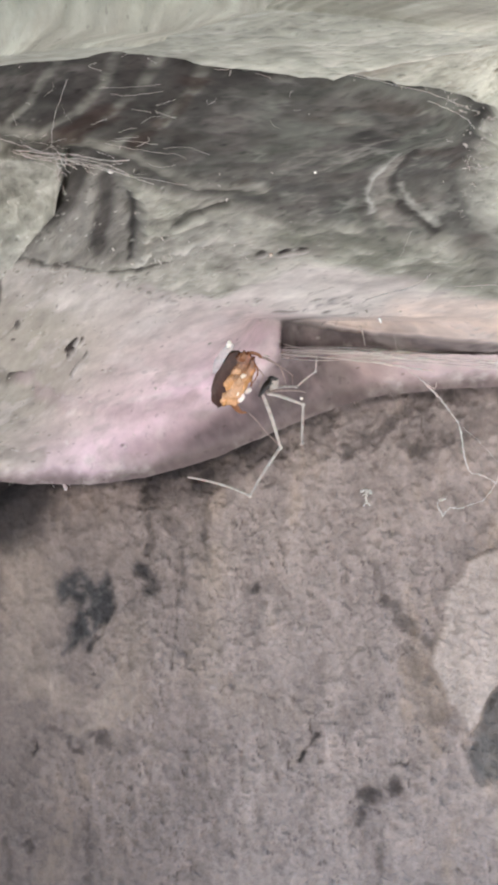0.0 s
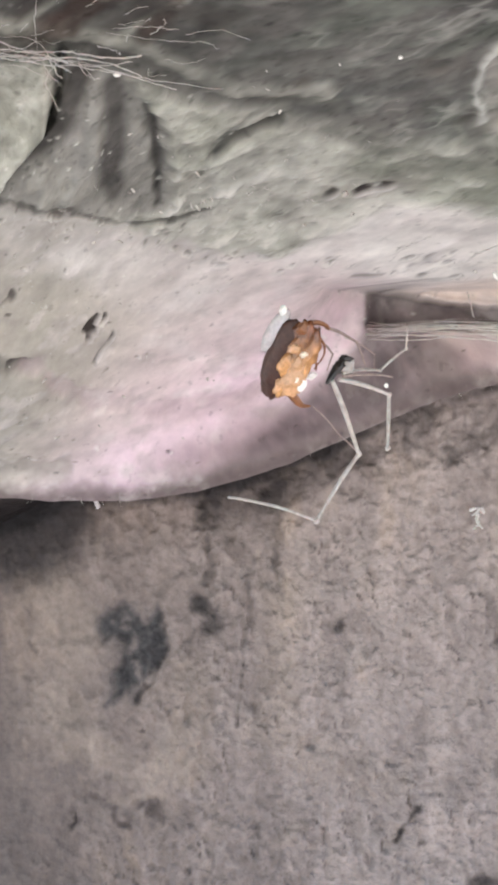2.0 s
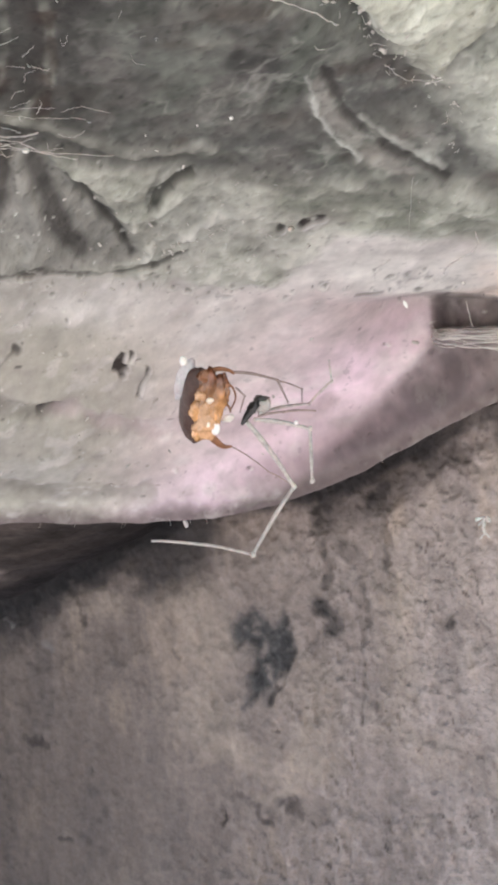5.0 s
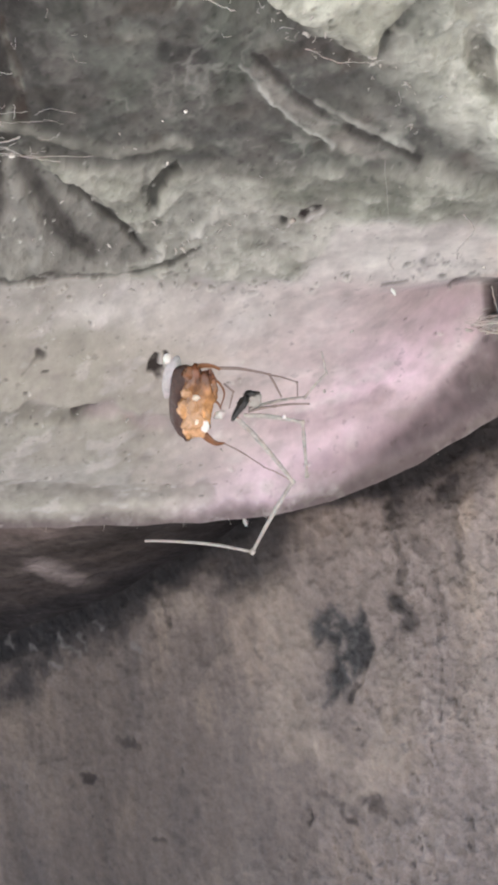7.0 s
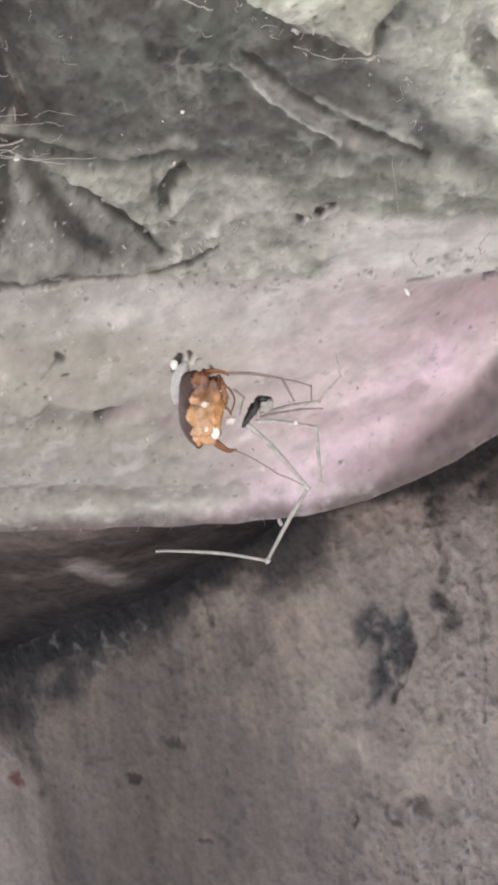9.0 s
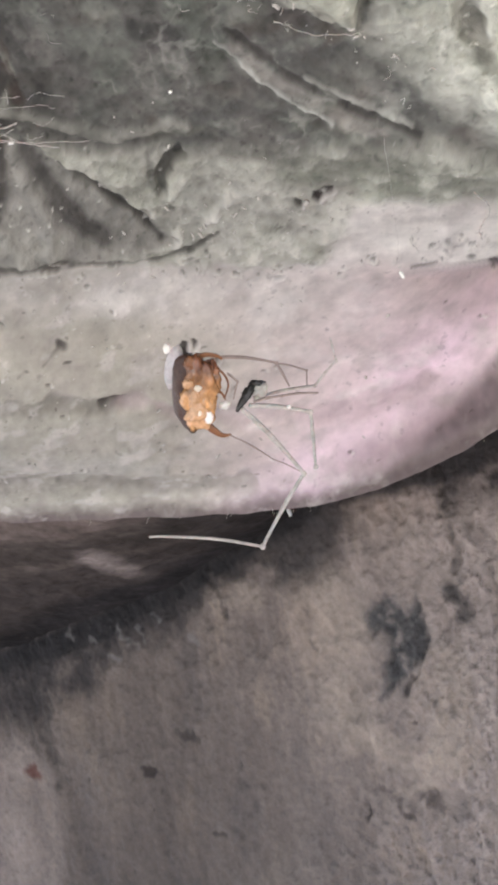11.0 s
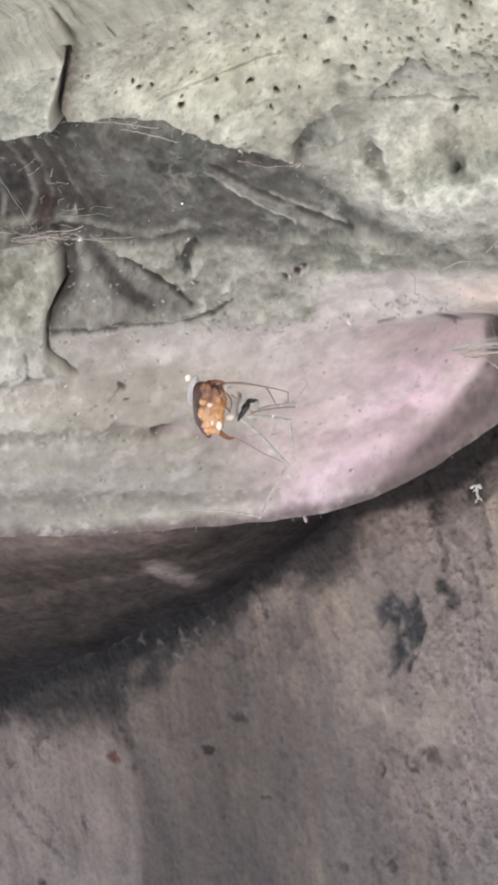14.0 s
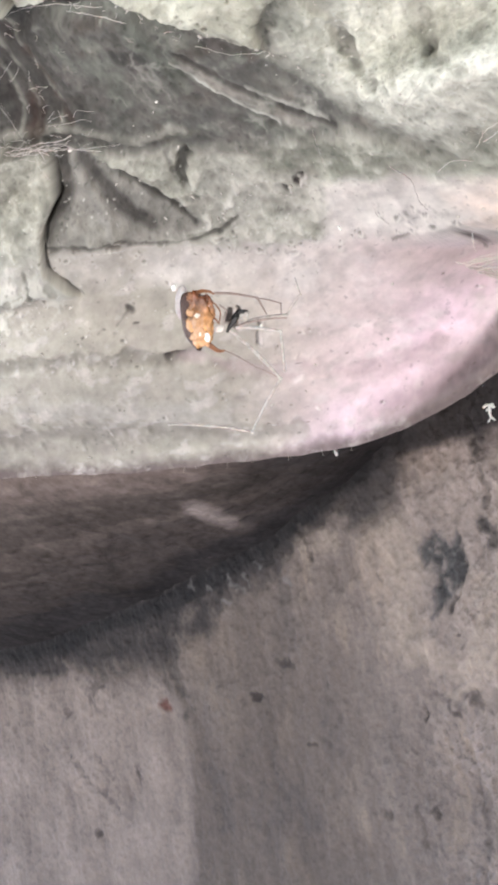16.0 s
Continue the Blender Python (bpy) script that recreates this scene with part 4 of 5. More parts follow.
        lit = (1 - ramp(np.hypot((X[s] - px - 0.5 * w) / (1.3 * w), (Z[s] - pz - 1.5 * h) / (0.7 * h)) + 0.4 * (rag[s] - 1), 0.7, 1.3)) * (1 - k)
        col[s] = mix(col[s], (0.032, 0.026, 0.024), k * deep)
        col[s] = mix(col[s], (0.30, 0.25, 0.21), lit * 0.12 * deep)
        up[s] -= 0.3 * k * deep
    r = stroke(X, Z, [(13.1, -62.4), (11.3, -64.2), (10.1, -66.5)], 0.8, rag)
    col = mix(col, (0.04, 0.033, 0.03), r * 0.9)
    r = 1 - ramp(np.hypot(X + 127.1 + 1.2 * fine, Z + 64.9), 0.8, 2.8)
    col = mix(col, (0.085, 0.032, 0.024), r * 0.85)
    # shreds of old web in the crevice
    for pts in ([(-98, -35), (-96.5, -38), (-93.5, -40)], [(-93, -36), (-92, -38.5)], [(-106, -37.5), (-103.5, -38)], [(-88.5, -33), (-87, -34)], [(-101, -41), (-98.5, -41.5)], [(-80, -38), (-78.5, -39)], [(-112, -36), (-111, -37.5)]):
        r = stroke(X, Z, pts, 0.9, rag)
        col = mix(col, (0.17, 0.155, 0.145), r * 0.4)
    # bleached scar with a ragged edge, and the green-grey hollow beside it
    scar = patch(X, Z, [(47, -24), (42, -26), (39.5, -30), (36.5, -32.5), (37, -39), (35, -45), (34, -47), (37, -51), (38, -54), (40, -57), (41.6, -60), (43.5, -56), (45, -52), (47, -50.5), (58, -44), (60, -26)], 0.5)
    col = mix(col, (0.50, 0.42, 0.365), scar * (0.88 + 0.2 * wob))
    up += 1.4 * scar - 1.0 * scar * chip
    dim = patch(X, Z, [(47, -51), (45, -53), (42.6, -60.5), (41, -64), (44, -69), (49, -68), (62, -66), (62, -46)], 1.2)
    col = mix(col, (0.13, 0.125, 0.115), dim * 0.75)
    up -= 1.8 * dim
    # the lip's shade on the rock, painted as a dark band
    lip_shade = ramp(z + 0.9 * wob + 0.7 * fine - lip_height(x), -2.4, 0.3) * ramp(x, -60, -40)
    col = mix(col, (0.03, 0.026, 0.025), lip_shade * (0.95 - 0.4 * ramp(x, -5, 20)))
    grit = ramp(fbm(x, y, z, 1.1, 2, 60), 0.45, 0.75)
    col = mix(col, (0.09, 0.073, 0.065), grit * 0.16)
    # fine joints between the grains of the chipped part
    col = mix(col, (0.12, 0.098, 0.085), (1 - ramp(lace, 0.0, 0.07)) * (0.06 + 0.16 * right))
    col = col * np.clip(1 + 0.07 * wob + 0.05 * fine + 0.16 * vert + 0.12 * runs + 0.08 * chip * np.clip(right, 0.2, 1), 0.3, 2)[..., None]
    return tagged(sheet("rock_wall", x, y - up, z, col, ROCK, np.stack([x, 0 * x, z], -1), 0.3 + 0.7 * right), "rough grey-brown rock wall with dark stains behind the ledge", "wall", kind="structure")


def wall_body():
    """The mass of masonry behind the rock face."""
    bm = bmesh.new()
    made = bmesh.ops.create_cube(bm, size=1.0)["verts"]
    for v in made:
        x = -0.08 + 0.68 * v.co.x
        v.co = Vector((x, (0.118 if v.co.y < 0 else 0.30) - 0.3 * x, -0.15 + 0.56 * v.co.z))
    bmesh.ops.bevel(bm, geom=bm.edges[:], offset=0.006, segments=2, affect="EDGES")
    me = bpy.data.meshes.new("wall_north")
    bm.to_mesh(me)
    bm.free()
    me.materials.append(EARTH)
    return tagged(new("wall_north", me), "plain grey masonry wall behind the rock face", "wall", kind="structure")


def ground():
    x, y = np.meshgrid(np.linspace(-30000, 30000, 60), np.linspace(-30000, 30000, 60))
    z = -420 + 40 * fbm(x, y, 0 * x, 5000, 3, 71)
    col = np.empty((*x.shape, 3))
    col[:] = (0.3, 0.26, 0.21)
    return tagged(sheet("ground", x, y, z, col, EARTH), "pale dusty concrete ground below the niche", "ground", kind="structure")


overhang()
soil_band()
rock_wall()
wall_body()
ground()

# ---- small things ----
SHELL = material("dark_brown_shell", (0.055, 0.024, 0.015), 0.45, 0.35, 0.3, 1500, 0.00008, 2500)
AMBER = material("amber_chitin", (0.36, 0.15, 0.06), 0.2, 0.6, 0.2, 1500, 0.00006, 1500, False, 0.6, 700, 4, 0.75, 520)
HONEY = material("honey_chitin", (0.58, 0.32, 0.16), 0.18, 0.6, 0.2, 1500, 0.00005, 1500, False, 0.4, 300)
RUST = material("rust_brown_chitin", (0.20, 0.075, 0.025), 0.4, 0.5, 0.3, 1800)
BLACK = material("black_chitin", (0.018, 0.014, 0.011), 0.35, 0.5, 0.2, 1800)
IVORY = material("ivory_husk", (0.80, 0.74, 0.66), 0.45, 0.4, 0.1, 1500)
CREAM = material("cream_husk", (0.78, 0.64, 0.48), 0.3, 0.5, 0.2, 1500)
STRAW = material("straw_coloured_leg", (0.42, 0.375, 0.325), 0.5, 0.4, 0.3, 1200, 0.00003, 2500)
DUSK = material("dusky_leg", (0.27, 0.20, 0.17), 0.5, 0.4, 0.3, 1500)
SAC = material("grey_silk", (0.47, 0.425, 0.405), 0.8, 0.2, 0.2, 1500, 0.00006, 2500)
SILK = material("dusty_silk", (0.52, 0.48, 0.43), 0.6, 0.3, 0.2, 900)
CRUMB = material("pale_plaster_crumb", (0.50, 0.465, 0.41), 0.85, 0.1, 0.3, 900, 0.0001, 1200)
LIME = material("lime_chip", (0.78, 0.75, 0.68), 0.7, 0.2, 0.15, 900, 0.0001, 1200)
VEIL = material("web_film", (0.50, 0.445, 0.42), 0.8, 0.1, 0.2, 900)
veil_nodes = VEIL.node_tree.nodes
cover = veil_nodes.new("ShaderNodeVertexColor")
cover.layer_name = "cover"
thin = veil_nodes.new("ShaderNodeMath")
thin.operation = "MULTIPLY"
thin.inputs[1].default_value = 0.9
VEIL.node_tree.links.new(cover.outputs["Color"], thin.inputs[0])
VEIL.node_tree.links.new(thin.outputs[0], veil_nodes["Principled BSDF"].inputs["Alpha"])
# the husk runs from rust at the rear to honey at the head
nodes, links = AMBER.node_tree.nodes, AMBER.node_tree.links
where = nodes.new("ShaderNodeSeparateXYZ")
links.new(nodes.new("ShaderNodeTexCoord").outputs["Object"], where.inputs[0])
along = nodes.new("ShaderNodeMapRange")
along.inputs["From Min"].default_value, along.inputs["From Max"].default_value = -0.0005, 0.004
links.new(where.outputs["Z"], along.inputs["Value"])
shift = nodes.new("ShaderNodeMix")
shift.data_type = "RGBA"
shift.inputs[6].default_value = (0.64, 0.33, 0.13, 1)
shift.inputs[7].default_value = (0.15, 0.05, 0.02, 1)
links.new(along.outputs[0], shift.inputs[0])
base = [n for n in nodes if n.bl_idname == "ShaderNodeRGB"][0]
for way in list(base.outputs[0].links):
    links.new(shift.outputs[2], way.to_socket)
for m in (SAC, SILK, IVORY, STRAW):
    m.node_tree.nodes["Principled BSDF"].inputs["Subsurface Weight"].default_value = 0.15
    m.node_tree.nodes["Principled BSDF"].inputs["Subsurface Scale"].default_value = 0.0004


def part(name, bm, mat, parent, label=""):
    me = bpy.data.meshes.new(name)
    bm.to_mesh(me)
    bm.free()
    me.shade_smooth()
    me.materials.append(mat)
    ob = new(name, me)
    ob.parent = parent
    if label:
        ob["label"] = label
    return ob


def curve_points(points, steps):
    """Catmull-Rom through points of any number of values."""
    p = np.array(points, float)
    if len(p) < 3:
        return np.array([p[0] + (p[1] - p[0]) * s for s in np.linspace(0, 1, steps + 1)])
    q = np.concatenate([[2 * p[0] - p[1]], p, [2 * p[-1] - p[-2]]])
    out = []
    for i in range(1, len(q) - 2):
        for s in np.linspace(0, 1, steps, endpoint=False):
            out.append(0.5 * (2 * q[i] + (q[i + 1] - q[i - 1]) * s + (2 * q[i - 1] - 5 * q[i] + 4 * q[i + 1] - q[i + 2]) * s * s
                              + (3 * q[i] - q[i - 1] - 3 * q[i + 1] + q[i + 2]) * s ** 3))
    out.append(p[-1])
    return np.array(out)


def tube(bm, points, steps=5, sides=7, smooth=True):
    """A tapering limb: points are x, y, z and radius in millimetres."""
    path = curve_points(points, steps) if smooth else np.array(points, float)
    rings = []
    for i, row in enumerate(path):
        way = Vector(path[min(i + 1, len(path) - 1)][:3] - path[max(i - 1, 0)][:3]).normalized()
        side = way.orthogonal().normalized() if i == 0 else (side - way * side.dot(way)).normalized()
        other = way.cross(side)
        ring = []
        for k in range(sides):
            t = 2 * math.pi * k / sides
            ring.append(bm.verts.new((Vector(row[:3]) + (side * math.cos(t) + other * math.sin(t)) * max(row[3], 0.01)) * 0.001))
        rings.append(ring)
    for r0, r1 in zip(rings[:-1], rings[1:]):
        for k in range(sides):
            bm.faces.new((r0[k], r0[(k + 1) % sides], r1[(k + 1) % sides], r1[k]))
    bm.faces.new(rings[0][::-1])
    bm.faces.new(rings[-1])
    return bm


def lump(bm, centre, size, crumple=0.0, grain=1.0, seed=0, detail=3, turn=0.0):
    """A crumpled ellipsoid, in millimetres."""
    made = bmesh.ops.create_icosphere(bm, subdivisions=detail, radius=1.0)["verts"]
    c, s = math.cos(turn), math.sin(turn)
    for v in made:
        p = v.co.copy()
        k = 1.0
        if crumple:
            k += crumple * noise.noise(p * grain + Vector((seed * 3.7, seed, 0))) + 0.6 * crumple * abs(noise.noise(p * grain * 2.3 + Vector((seed, 5, 1))))
            k -= 0.35 * crumple * abs(noise.noise(p * grain * 5.0 + Vector((2, seed, 9))))
        x, y, z = p.x * size[0] * k, p.y * size[1] * k, p.z * size[2] * k
        v.co = Vector((centre[0] + x * c - z * s, centre[1] + y, centre[2] + x * s + z * c)) * 0.001
    return bm


def spider():
    """Local axes: x across, y away from the viewer, z up; the origin is the waist."""
    right = Vector((0.911, 0.395, -0.117)).normalized()
    away = Vector((-0.397, 0.918, 0.006))
    away = (away - right * away.dot(right)).normalized()
    rise = right.cross(away)
    m = Matrix((right, away, rise)).transposed().to_4x4()
    ob = new("spider")
    ob.matrix_world = Matrix.Translation((-0.00085, 0.0021, 0.0)) @ m
    tagged(ob, "dried orange-brown spider with thin pale jointed legs hanging in a web", "spider")
    inv = m.inverted()

    def local(*p):
        return tuple(inv @ (Vector(p) - Vector((-0.85, 2.1, 0.0))))

    def leaning(bm):
        # the body's upper end leans out towards the open
        for v in bm.verts:
            v.co.y += 0.0021 - 0.6 * v.co.z
        return bm

    # body: dark shell behind, crumpled amber front, lobes and folds
    bm = bmesh.new()
    lump(bm, (-4.95, -0.5, 1.5), (1.6, 1.8, 3.7), 0.16, 1.5, 3, 4, 0.08)
    part("carapace", leaning(bm), SHELL, ob, "dark brown glossy rim")
    bm = bmesh.new()
    lump(bm, (-3.9, -1.55, 1.7), (1.6, 1.5, 3.4), 0.36, 2.4, 5, 4, 0.0)
    lump(bm, (-2.7, -1.2, 3.0), (0.85, 0.8, 1.5), 0.5, 2.2, 15, 4, 0.15)
    lump(bm, (-4.7, -1.9, 0.9), (1.0, 1.0, 1.3), 0.4, 1.6, 8, 3, 0.5)
    part("abdomen", leaning(bm), AMBER, ob, "crumpled amber-orange husk")
    bm = bmesh.new()
    lump(bm, (-3.95, -1.9, -0.35), (1.3, 1.45, 1.55), 0.4, 2.2, 12, 4)
    part("head", leaning(bm), HONEY, ob, "honey-yellow swollen lobe")
    for c, s, sd in (((-4.9, -2.85, 2.3), (0.5, 0.35, 0.4), 1), ((-4.4, -2.3, 4.2), (0.7, 0.5, 0.7), 2), ((-4.2, -2.95, 0.9), (0.5, 0.35, 0.8), 4)):
        bm = bmesh.new()
        lump(bm, c, s, 0.5, 2.5, sd, 3)
        part("fold", leaning(bm), HONEY if sd != 2 else RUST, ob)
    # the glint on the head, a highlight built as an ivory bead
    bm = bmesh.new()
    lump(bm, (-2.95, -2.9, -0.85), (0.42, 0.35, 0.62), 0.1, 1.5, 2, 3)
    part("eye", leaning(bm), IVORY, ob, "ivory bead made for the head's bright glint")
    bm = bmesh.new()
    lump(bm, (-1.55, -0.6, 0.35), (0.62, 0.35, 0.36), 0.4, 2, 3, 3, 0.3)
    lump(bm, (-2.9, -1.7, 3.0), (0.55, 0.4, 0.42), 0.4, 2, 6, 3)
    part("husk_tatter", leaning(bm), IVORY, ob, "torn white husk")
    bm = bmesh.new()
    lump(bm, (-6.3, 0.0, 4.0), (0.85, 0.9, 2.1), 0.2, 1.2, 7, 3, -0.3)
    part("silk_pad", leaning(bm), SAC, ob, "pale grey silk pad")
    for c, n, sd in (((-3.9, -3.1, 1.9), (0.36, 0.18, 0.28), 31), ((-3.9, -3.2, -0.6), (0.32, 0.2, 0.4), 33)):
        bm = bmesh.new()
        lump(bm, c, n, 0.4, 2, sd, 3, 0.3)
        part("husk_tatter", leaning(bm), CREAM, ob, "cream torn husk")
    w = local(-5.3, -3.0, 6.4)
    bm = bmesh.new()
    lump(bm, w, (0.38, 0.36, 0.5), 0.15, 1.5, 4, 3)
    part("egg", bm, IVORY, ob, "white silk-wrapped bead")
    # short clawed limbs about the body
    for pts, mat in (([(-4.6, -1.2, 4.4, 0.45), (-3.4, -1.6, 5.05, 0.34), (-2.2, -1.6, 5.0, 0.24), (-1.6, -1.4, 4.7, 0.16)], RUST),
                     ([(-3.6, -1.2, -1.2, 0.6), (-2.7, -1.5, -2.0, 0.5), (-1.8, -1.6, -2.55, 0.33), (-0.9, -1.5, -2.5, 0.13)], RUST),
                     ([(-2.8, -0.9, 3.9, 0.22), (-1.7, -1.2, 3.5, 0.16), (-1.1, -1.0, 2.4, 0.13), (-1.5, -0.8, 1.0, 0.09)], RUST),
                     ([(-3.0, -1.2, 1.4, 0.24), (-1.9, -1.4, 1.6, 0.18), (-1.4, -1.2, 0.9, 0.1)], RUST)):
        part("palp", leaning(tube(bmesh.new(), [(*p[:3], 0.75 * p[3]) for p in pts], 6, 9)), mat, ob)
    # black waist and thorax
    bm = bmesh.new()
    tube(bm, [(-0.3, 0, -0.3, 0.16), (0.0, 0, 0.3, 0.3), (0.5, 0.2, 1.1, 0.42), (0.95, 0.3, 1.8, 0.42), (1.3, 0.4, 2.3, 0.28), (1.9, 0.5, 2.6, 0.2), (2.5, 0.6, 2.6, 0.08)], 6, 9)
    lump(bm, (0.75, 0.0, 1.5), (0.42, 0.4, 0.85), 0.7, 3, 21, 3, -0.5)
    lump(bm, (1.5, 0.3, 2.5), (0.6, 0.35, 0.3), 0.7, 3, 23, 3)
    part("thorax", bm, BLACK, ob, "narrow black thorax")
    bm = bmesh.new()
    lump(bm, (1.75, 0.7, 1.85), (0.95, 0.5, 0.75), 0.35, 2, 9, 3, 0.4)
    part("sternum", bm, STRAW, ob, "pale straw-coloured underside")
    legs = (
        (STRAW, [local(-0.6, 2.0, 0.0), local(2.1, 8.8, -7.0), local(-2.1, 6.3, -13.7), local(-10.4, -1.4, -11.3)], 0.24),
        (STRAW, [local(0.0, 2.5, 0.2), local(5.0, 5.6, -1.1), local(4.9, 5.5, -6.4)], 0.22),
        (STRAW, [local(0.4, 3.0, 0.8), local(4.2, 9.2, 1.5), local(6.8, 9.0, 3.7), local(6.9, 8.0, 5.9)], 0.15),
        (DUSK, [local(-1.3, 0.3, 5.1), local(1.8, 6.0, 4.1), local(2.7, 6.4, 1.7)], 0.13),
        (DUSK, [local(-1.3, 0.3, 5.0), local(1.8, 6.2, 4.05), local(3.6, 9.0, 3.1), local(3.6, 8.6, 1.4)], 0.1),
        (DUSK, [local(0.4, 2.8, 0.5), local(2.6, 4.6, 0.8), local(5.4, 7.0, 0.7)], 0.13),
        (DUSK, [local(-2.5, 2.6, -2.4), local(0.2, 6.0, -5.2), local(2.1, 8.8, -7.0)], 0.07),
        (DUSK, [(-1.2, -0.6, 3.4), (-0.2, -0.4, 2.6), (-0.6, -0.4, 0.9)], 0.1),
    )
    for mat, pts, r in legs:
        leg = None
        for k, (p, q) in enumerate(zip(pts[:-1], pts[1:])):
            p, q = np.array(p), np.array(q)
            f = 1 - 0.2 * k
            bow = np.array([0, 0, 0.03]) * np.linalg.norm(q - p)
            bm = tube(bmesh.new(), [(*p, r * f), (*(p * 0.6 + q * 0.4 + bow), r * f * 1.15), (*(p * 0.15 + q * 0.85 + bow * 0.5), r * f * 0.9), (*q, r * f * 0.85)], 5, 7)
            if k == 0:
                leg = part("leg", bm, mat, ob, "" if mat is STRAW else "thin dusky leg")
            else:
                part("shin" if k == 1 else "foot", bm, mat, leg, "pale straw-coloured shin" if mat is STRAW and k == 1 else "")
        for q in pts[1:-1] + ([pts[-1]] if mat is STRAW and len(pts) == 3 else []):
            bm = bmesh.new()
            lump(bm, q, (r * 1.15, r * 1.15, r * 1.4), 0.3, 2, 1, 2)
            part("joint", bm, mat, leg)
    bm = bmesh.new()
    lump(bm, local(4.6, 1.6, -0.4), (0.2, 0.2, 0.22), 0.3, 2, 5, 2)
    part("silk_bead", bm, IVORY, ob, "white silk bead")
    return ob


def strand(points, radius, name="web_thread", sag=0.0, seed=0, parent=None):
    p = np.array(points, float)
    rng = np.random.RandomState(seed)
    path = curve_points(p, 8)
    s = np.linspace(0, 1, len(path))[:, None]
    path = path + np.array([0, 0, -sag]) * 4 * s * (1 - s) + rng.normal(0, 0.05, path.shape)
    rad = radius * (1 + 0.5 * rng.normal(0, 0.5, (len(path), 1)).clip(-1, 1.5))
    return part(name, tube(bmesh.new(), np.concatenate([path, rad], 1), 1, 5, False), SILK, parent)


def on_ledge(a, b, off=0.5):
    """A place just before the overhang's surface."""
    y = float(form_depth(np.array(float(a)), np.array(float(b)))) - off
    return (ORIGIN[0] + a * 0.001 * (y - ORIGIN[1]), y, ORIGIN[2] + b * 0.001 * (y - ORIGIN[1]))


def webs():
    """Dusty threads strung from the ledge's right end, and across the hollow."""
    web = new("spider_web")
    tagged(web, "torn dusty grey spider web strung across the dark slot", "spider web")
    rng = np.random.RandomState(3)
    # a veil of fine threads that fans out from the bulge and gathers along the slot
    for k in range(32):
        f = rng.uniform(0, 0.66)
        start = np.array((4.6 + rng.normal(0, 0.25), 90.0 - 4 * f, 10.6 + 3.4 * f))
        g = 0.7 * f + 0.3 * rng.uniform(0, 1)
        end = np.array((rng.uniform(24, 44), 50.0, 6.6 + 3.6 * g ** 1.5))
        mid = start + (end - start) * rng.uniform(0.3, 0.45)
        mid[2] += (9.0 - mid[2]) * 0.6 + rng.normal(0, 0.3)
        mid[1] = 50.0 + rng.uniform(-1.5, 1.5)
        strand([start, mid, end], 0.012 + 0.03 * rng.uniform(0, 1) ** 3, "thread", 0.0, k, web)
    for pts, r in (([(4.4, 90, 11.6), (9.0, 66, 9.6), (16.7, 47, 7.7), (28.4, 50, 6.4)], 0.12), ([(4.6, 89, 12.4), (8.6, 68, 10.4), (13.2, 50, 9.2), (24.3, 48, 9.5)], 0.09),
                   ([(4.8, 88, 13.2), (9.6, 64, 10.6), (16.0, 46, 9.2), (26, 48, 8.0)], 0.07), ([(4.6, 90, 10.8), (10.4, 64, 8.8), (18.0, 46, 8.2), (30, 49, 8.4)], 0.07), ([(15.9, 47, 13.4), (16.3, 46, 11.6), (16.7, 46, 10.2)], 0.06)):
        strand(pts, r, "band", 0.0, int(10 * pts[0][2]), web)
    for x0, z0, z1 in ((21.3, 12.0, 8.6),):
        strand([(x0, 47, z0), (x0 + 0.4, 46.5, (z0 + z1) / 2), (x0 + 0.7, 46, z1)], 0.03, "thread", 0.1, int(x0), web)
    strand([(13.6, 45, 9.05), (17, 45, 8.7), (28, 46, 8.0), (46, 48, 7.8)], 0.07, "band", 0.0, 80, web)
    strand([(14, 44, 9.2), (17, 42, 7.9), (21.8, 38, 6.2), (24.4, 36, 4.5)], 0.05, "band", 0.0, 81, web)
    # torn film between the threads
    f, w = np.meshgrid(np.linspace(0, 0.72, 70), np.linspace(0, 1, 200), indexing="ij")
    start = np.stack([5.0 + 0 * f, 89 - 4 * f, 10.6 + 3.4 * f], -1)
    end = np.stack([44 + 0 * f, 50 + 0 * f, 6.6 + 3.0 * f ** 1.5], -1)
    mid = start + (end - start) * 0.36
    mid[..., 2] += (8.8 - mid[..., 2]) * 0.8
    mid[..., 1] = 50.0
    k = w[..., None]
    place = (1 - k) ** 2 * start + 2 * k * (1 - k) * mid + k ** 2 * end
    place[..., 1] += 0.5 * fbm(place[..., 0], 12 * f, 0 * f, 4, 2, 81)
    shred = fbm(place[..., 0], 14 * f, 0 * f, 1.1, 4, 82, (7, 1, 1)) + 0.6 * fbm(place[..., 0], 14 * f, 0 * f, 5, 3, 83)
    cover = ramp(shred + 0.3 * np.exp(-((f - 0.3) / 0.25) ** 2), -0.15, 0.6) * (1 - ramp(f, 0.5, 0.72)) * ramp(f, 0, 0.08) * ramp(w, 0.0, 0.1)
    bm = bmesh.new()
    tone = bm.verts.layers.float_color.new("cover")
    grid = []
    for row, thick in zip(place, cover):
        grid.append([])
        for p, c in zip(row, thick):
            v = bm.verts.new(p * 0.001)
            v[tone] = (c, c, c, 1)
            grid[-1].append(v)
    for r0, r1 in zip(grid[:-1], grid[1:]):
        for q in range(len(r0) - 1):
            bm.faces.new((r0[q], r0[q + 1], r1[q + 1], r1[q]))
    part("film", bm, VEIL, web, "torn dusty web film")
    loose = new("loose_web")
    tagged(loose, "loose white web strand dangling before the rock wall", "spider web")
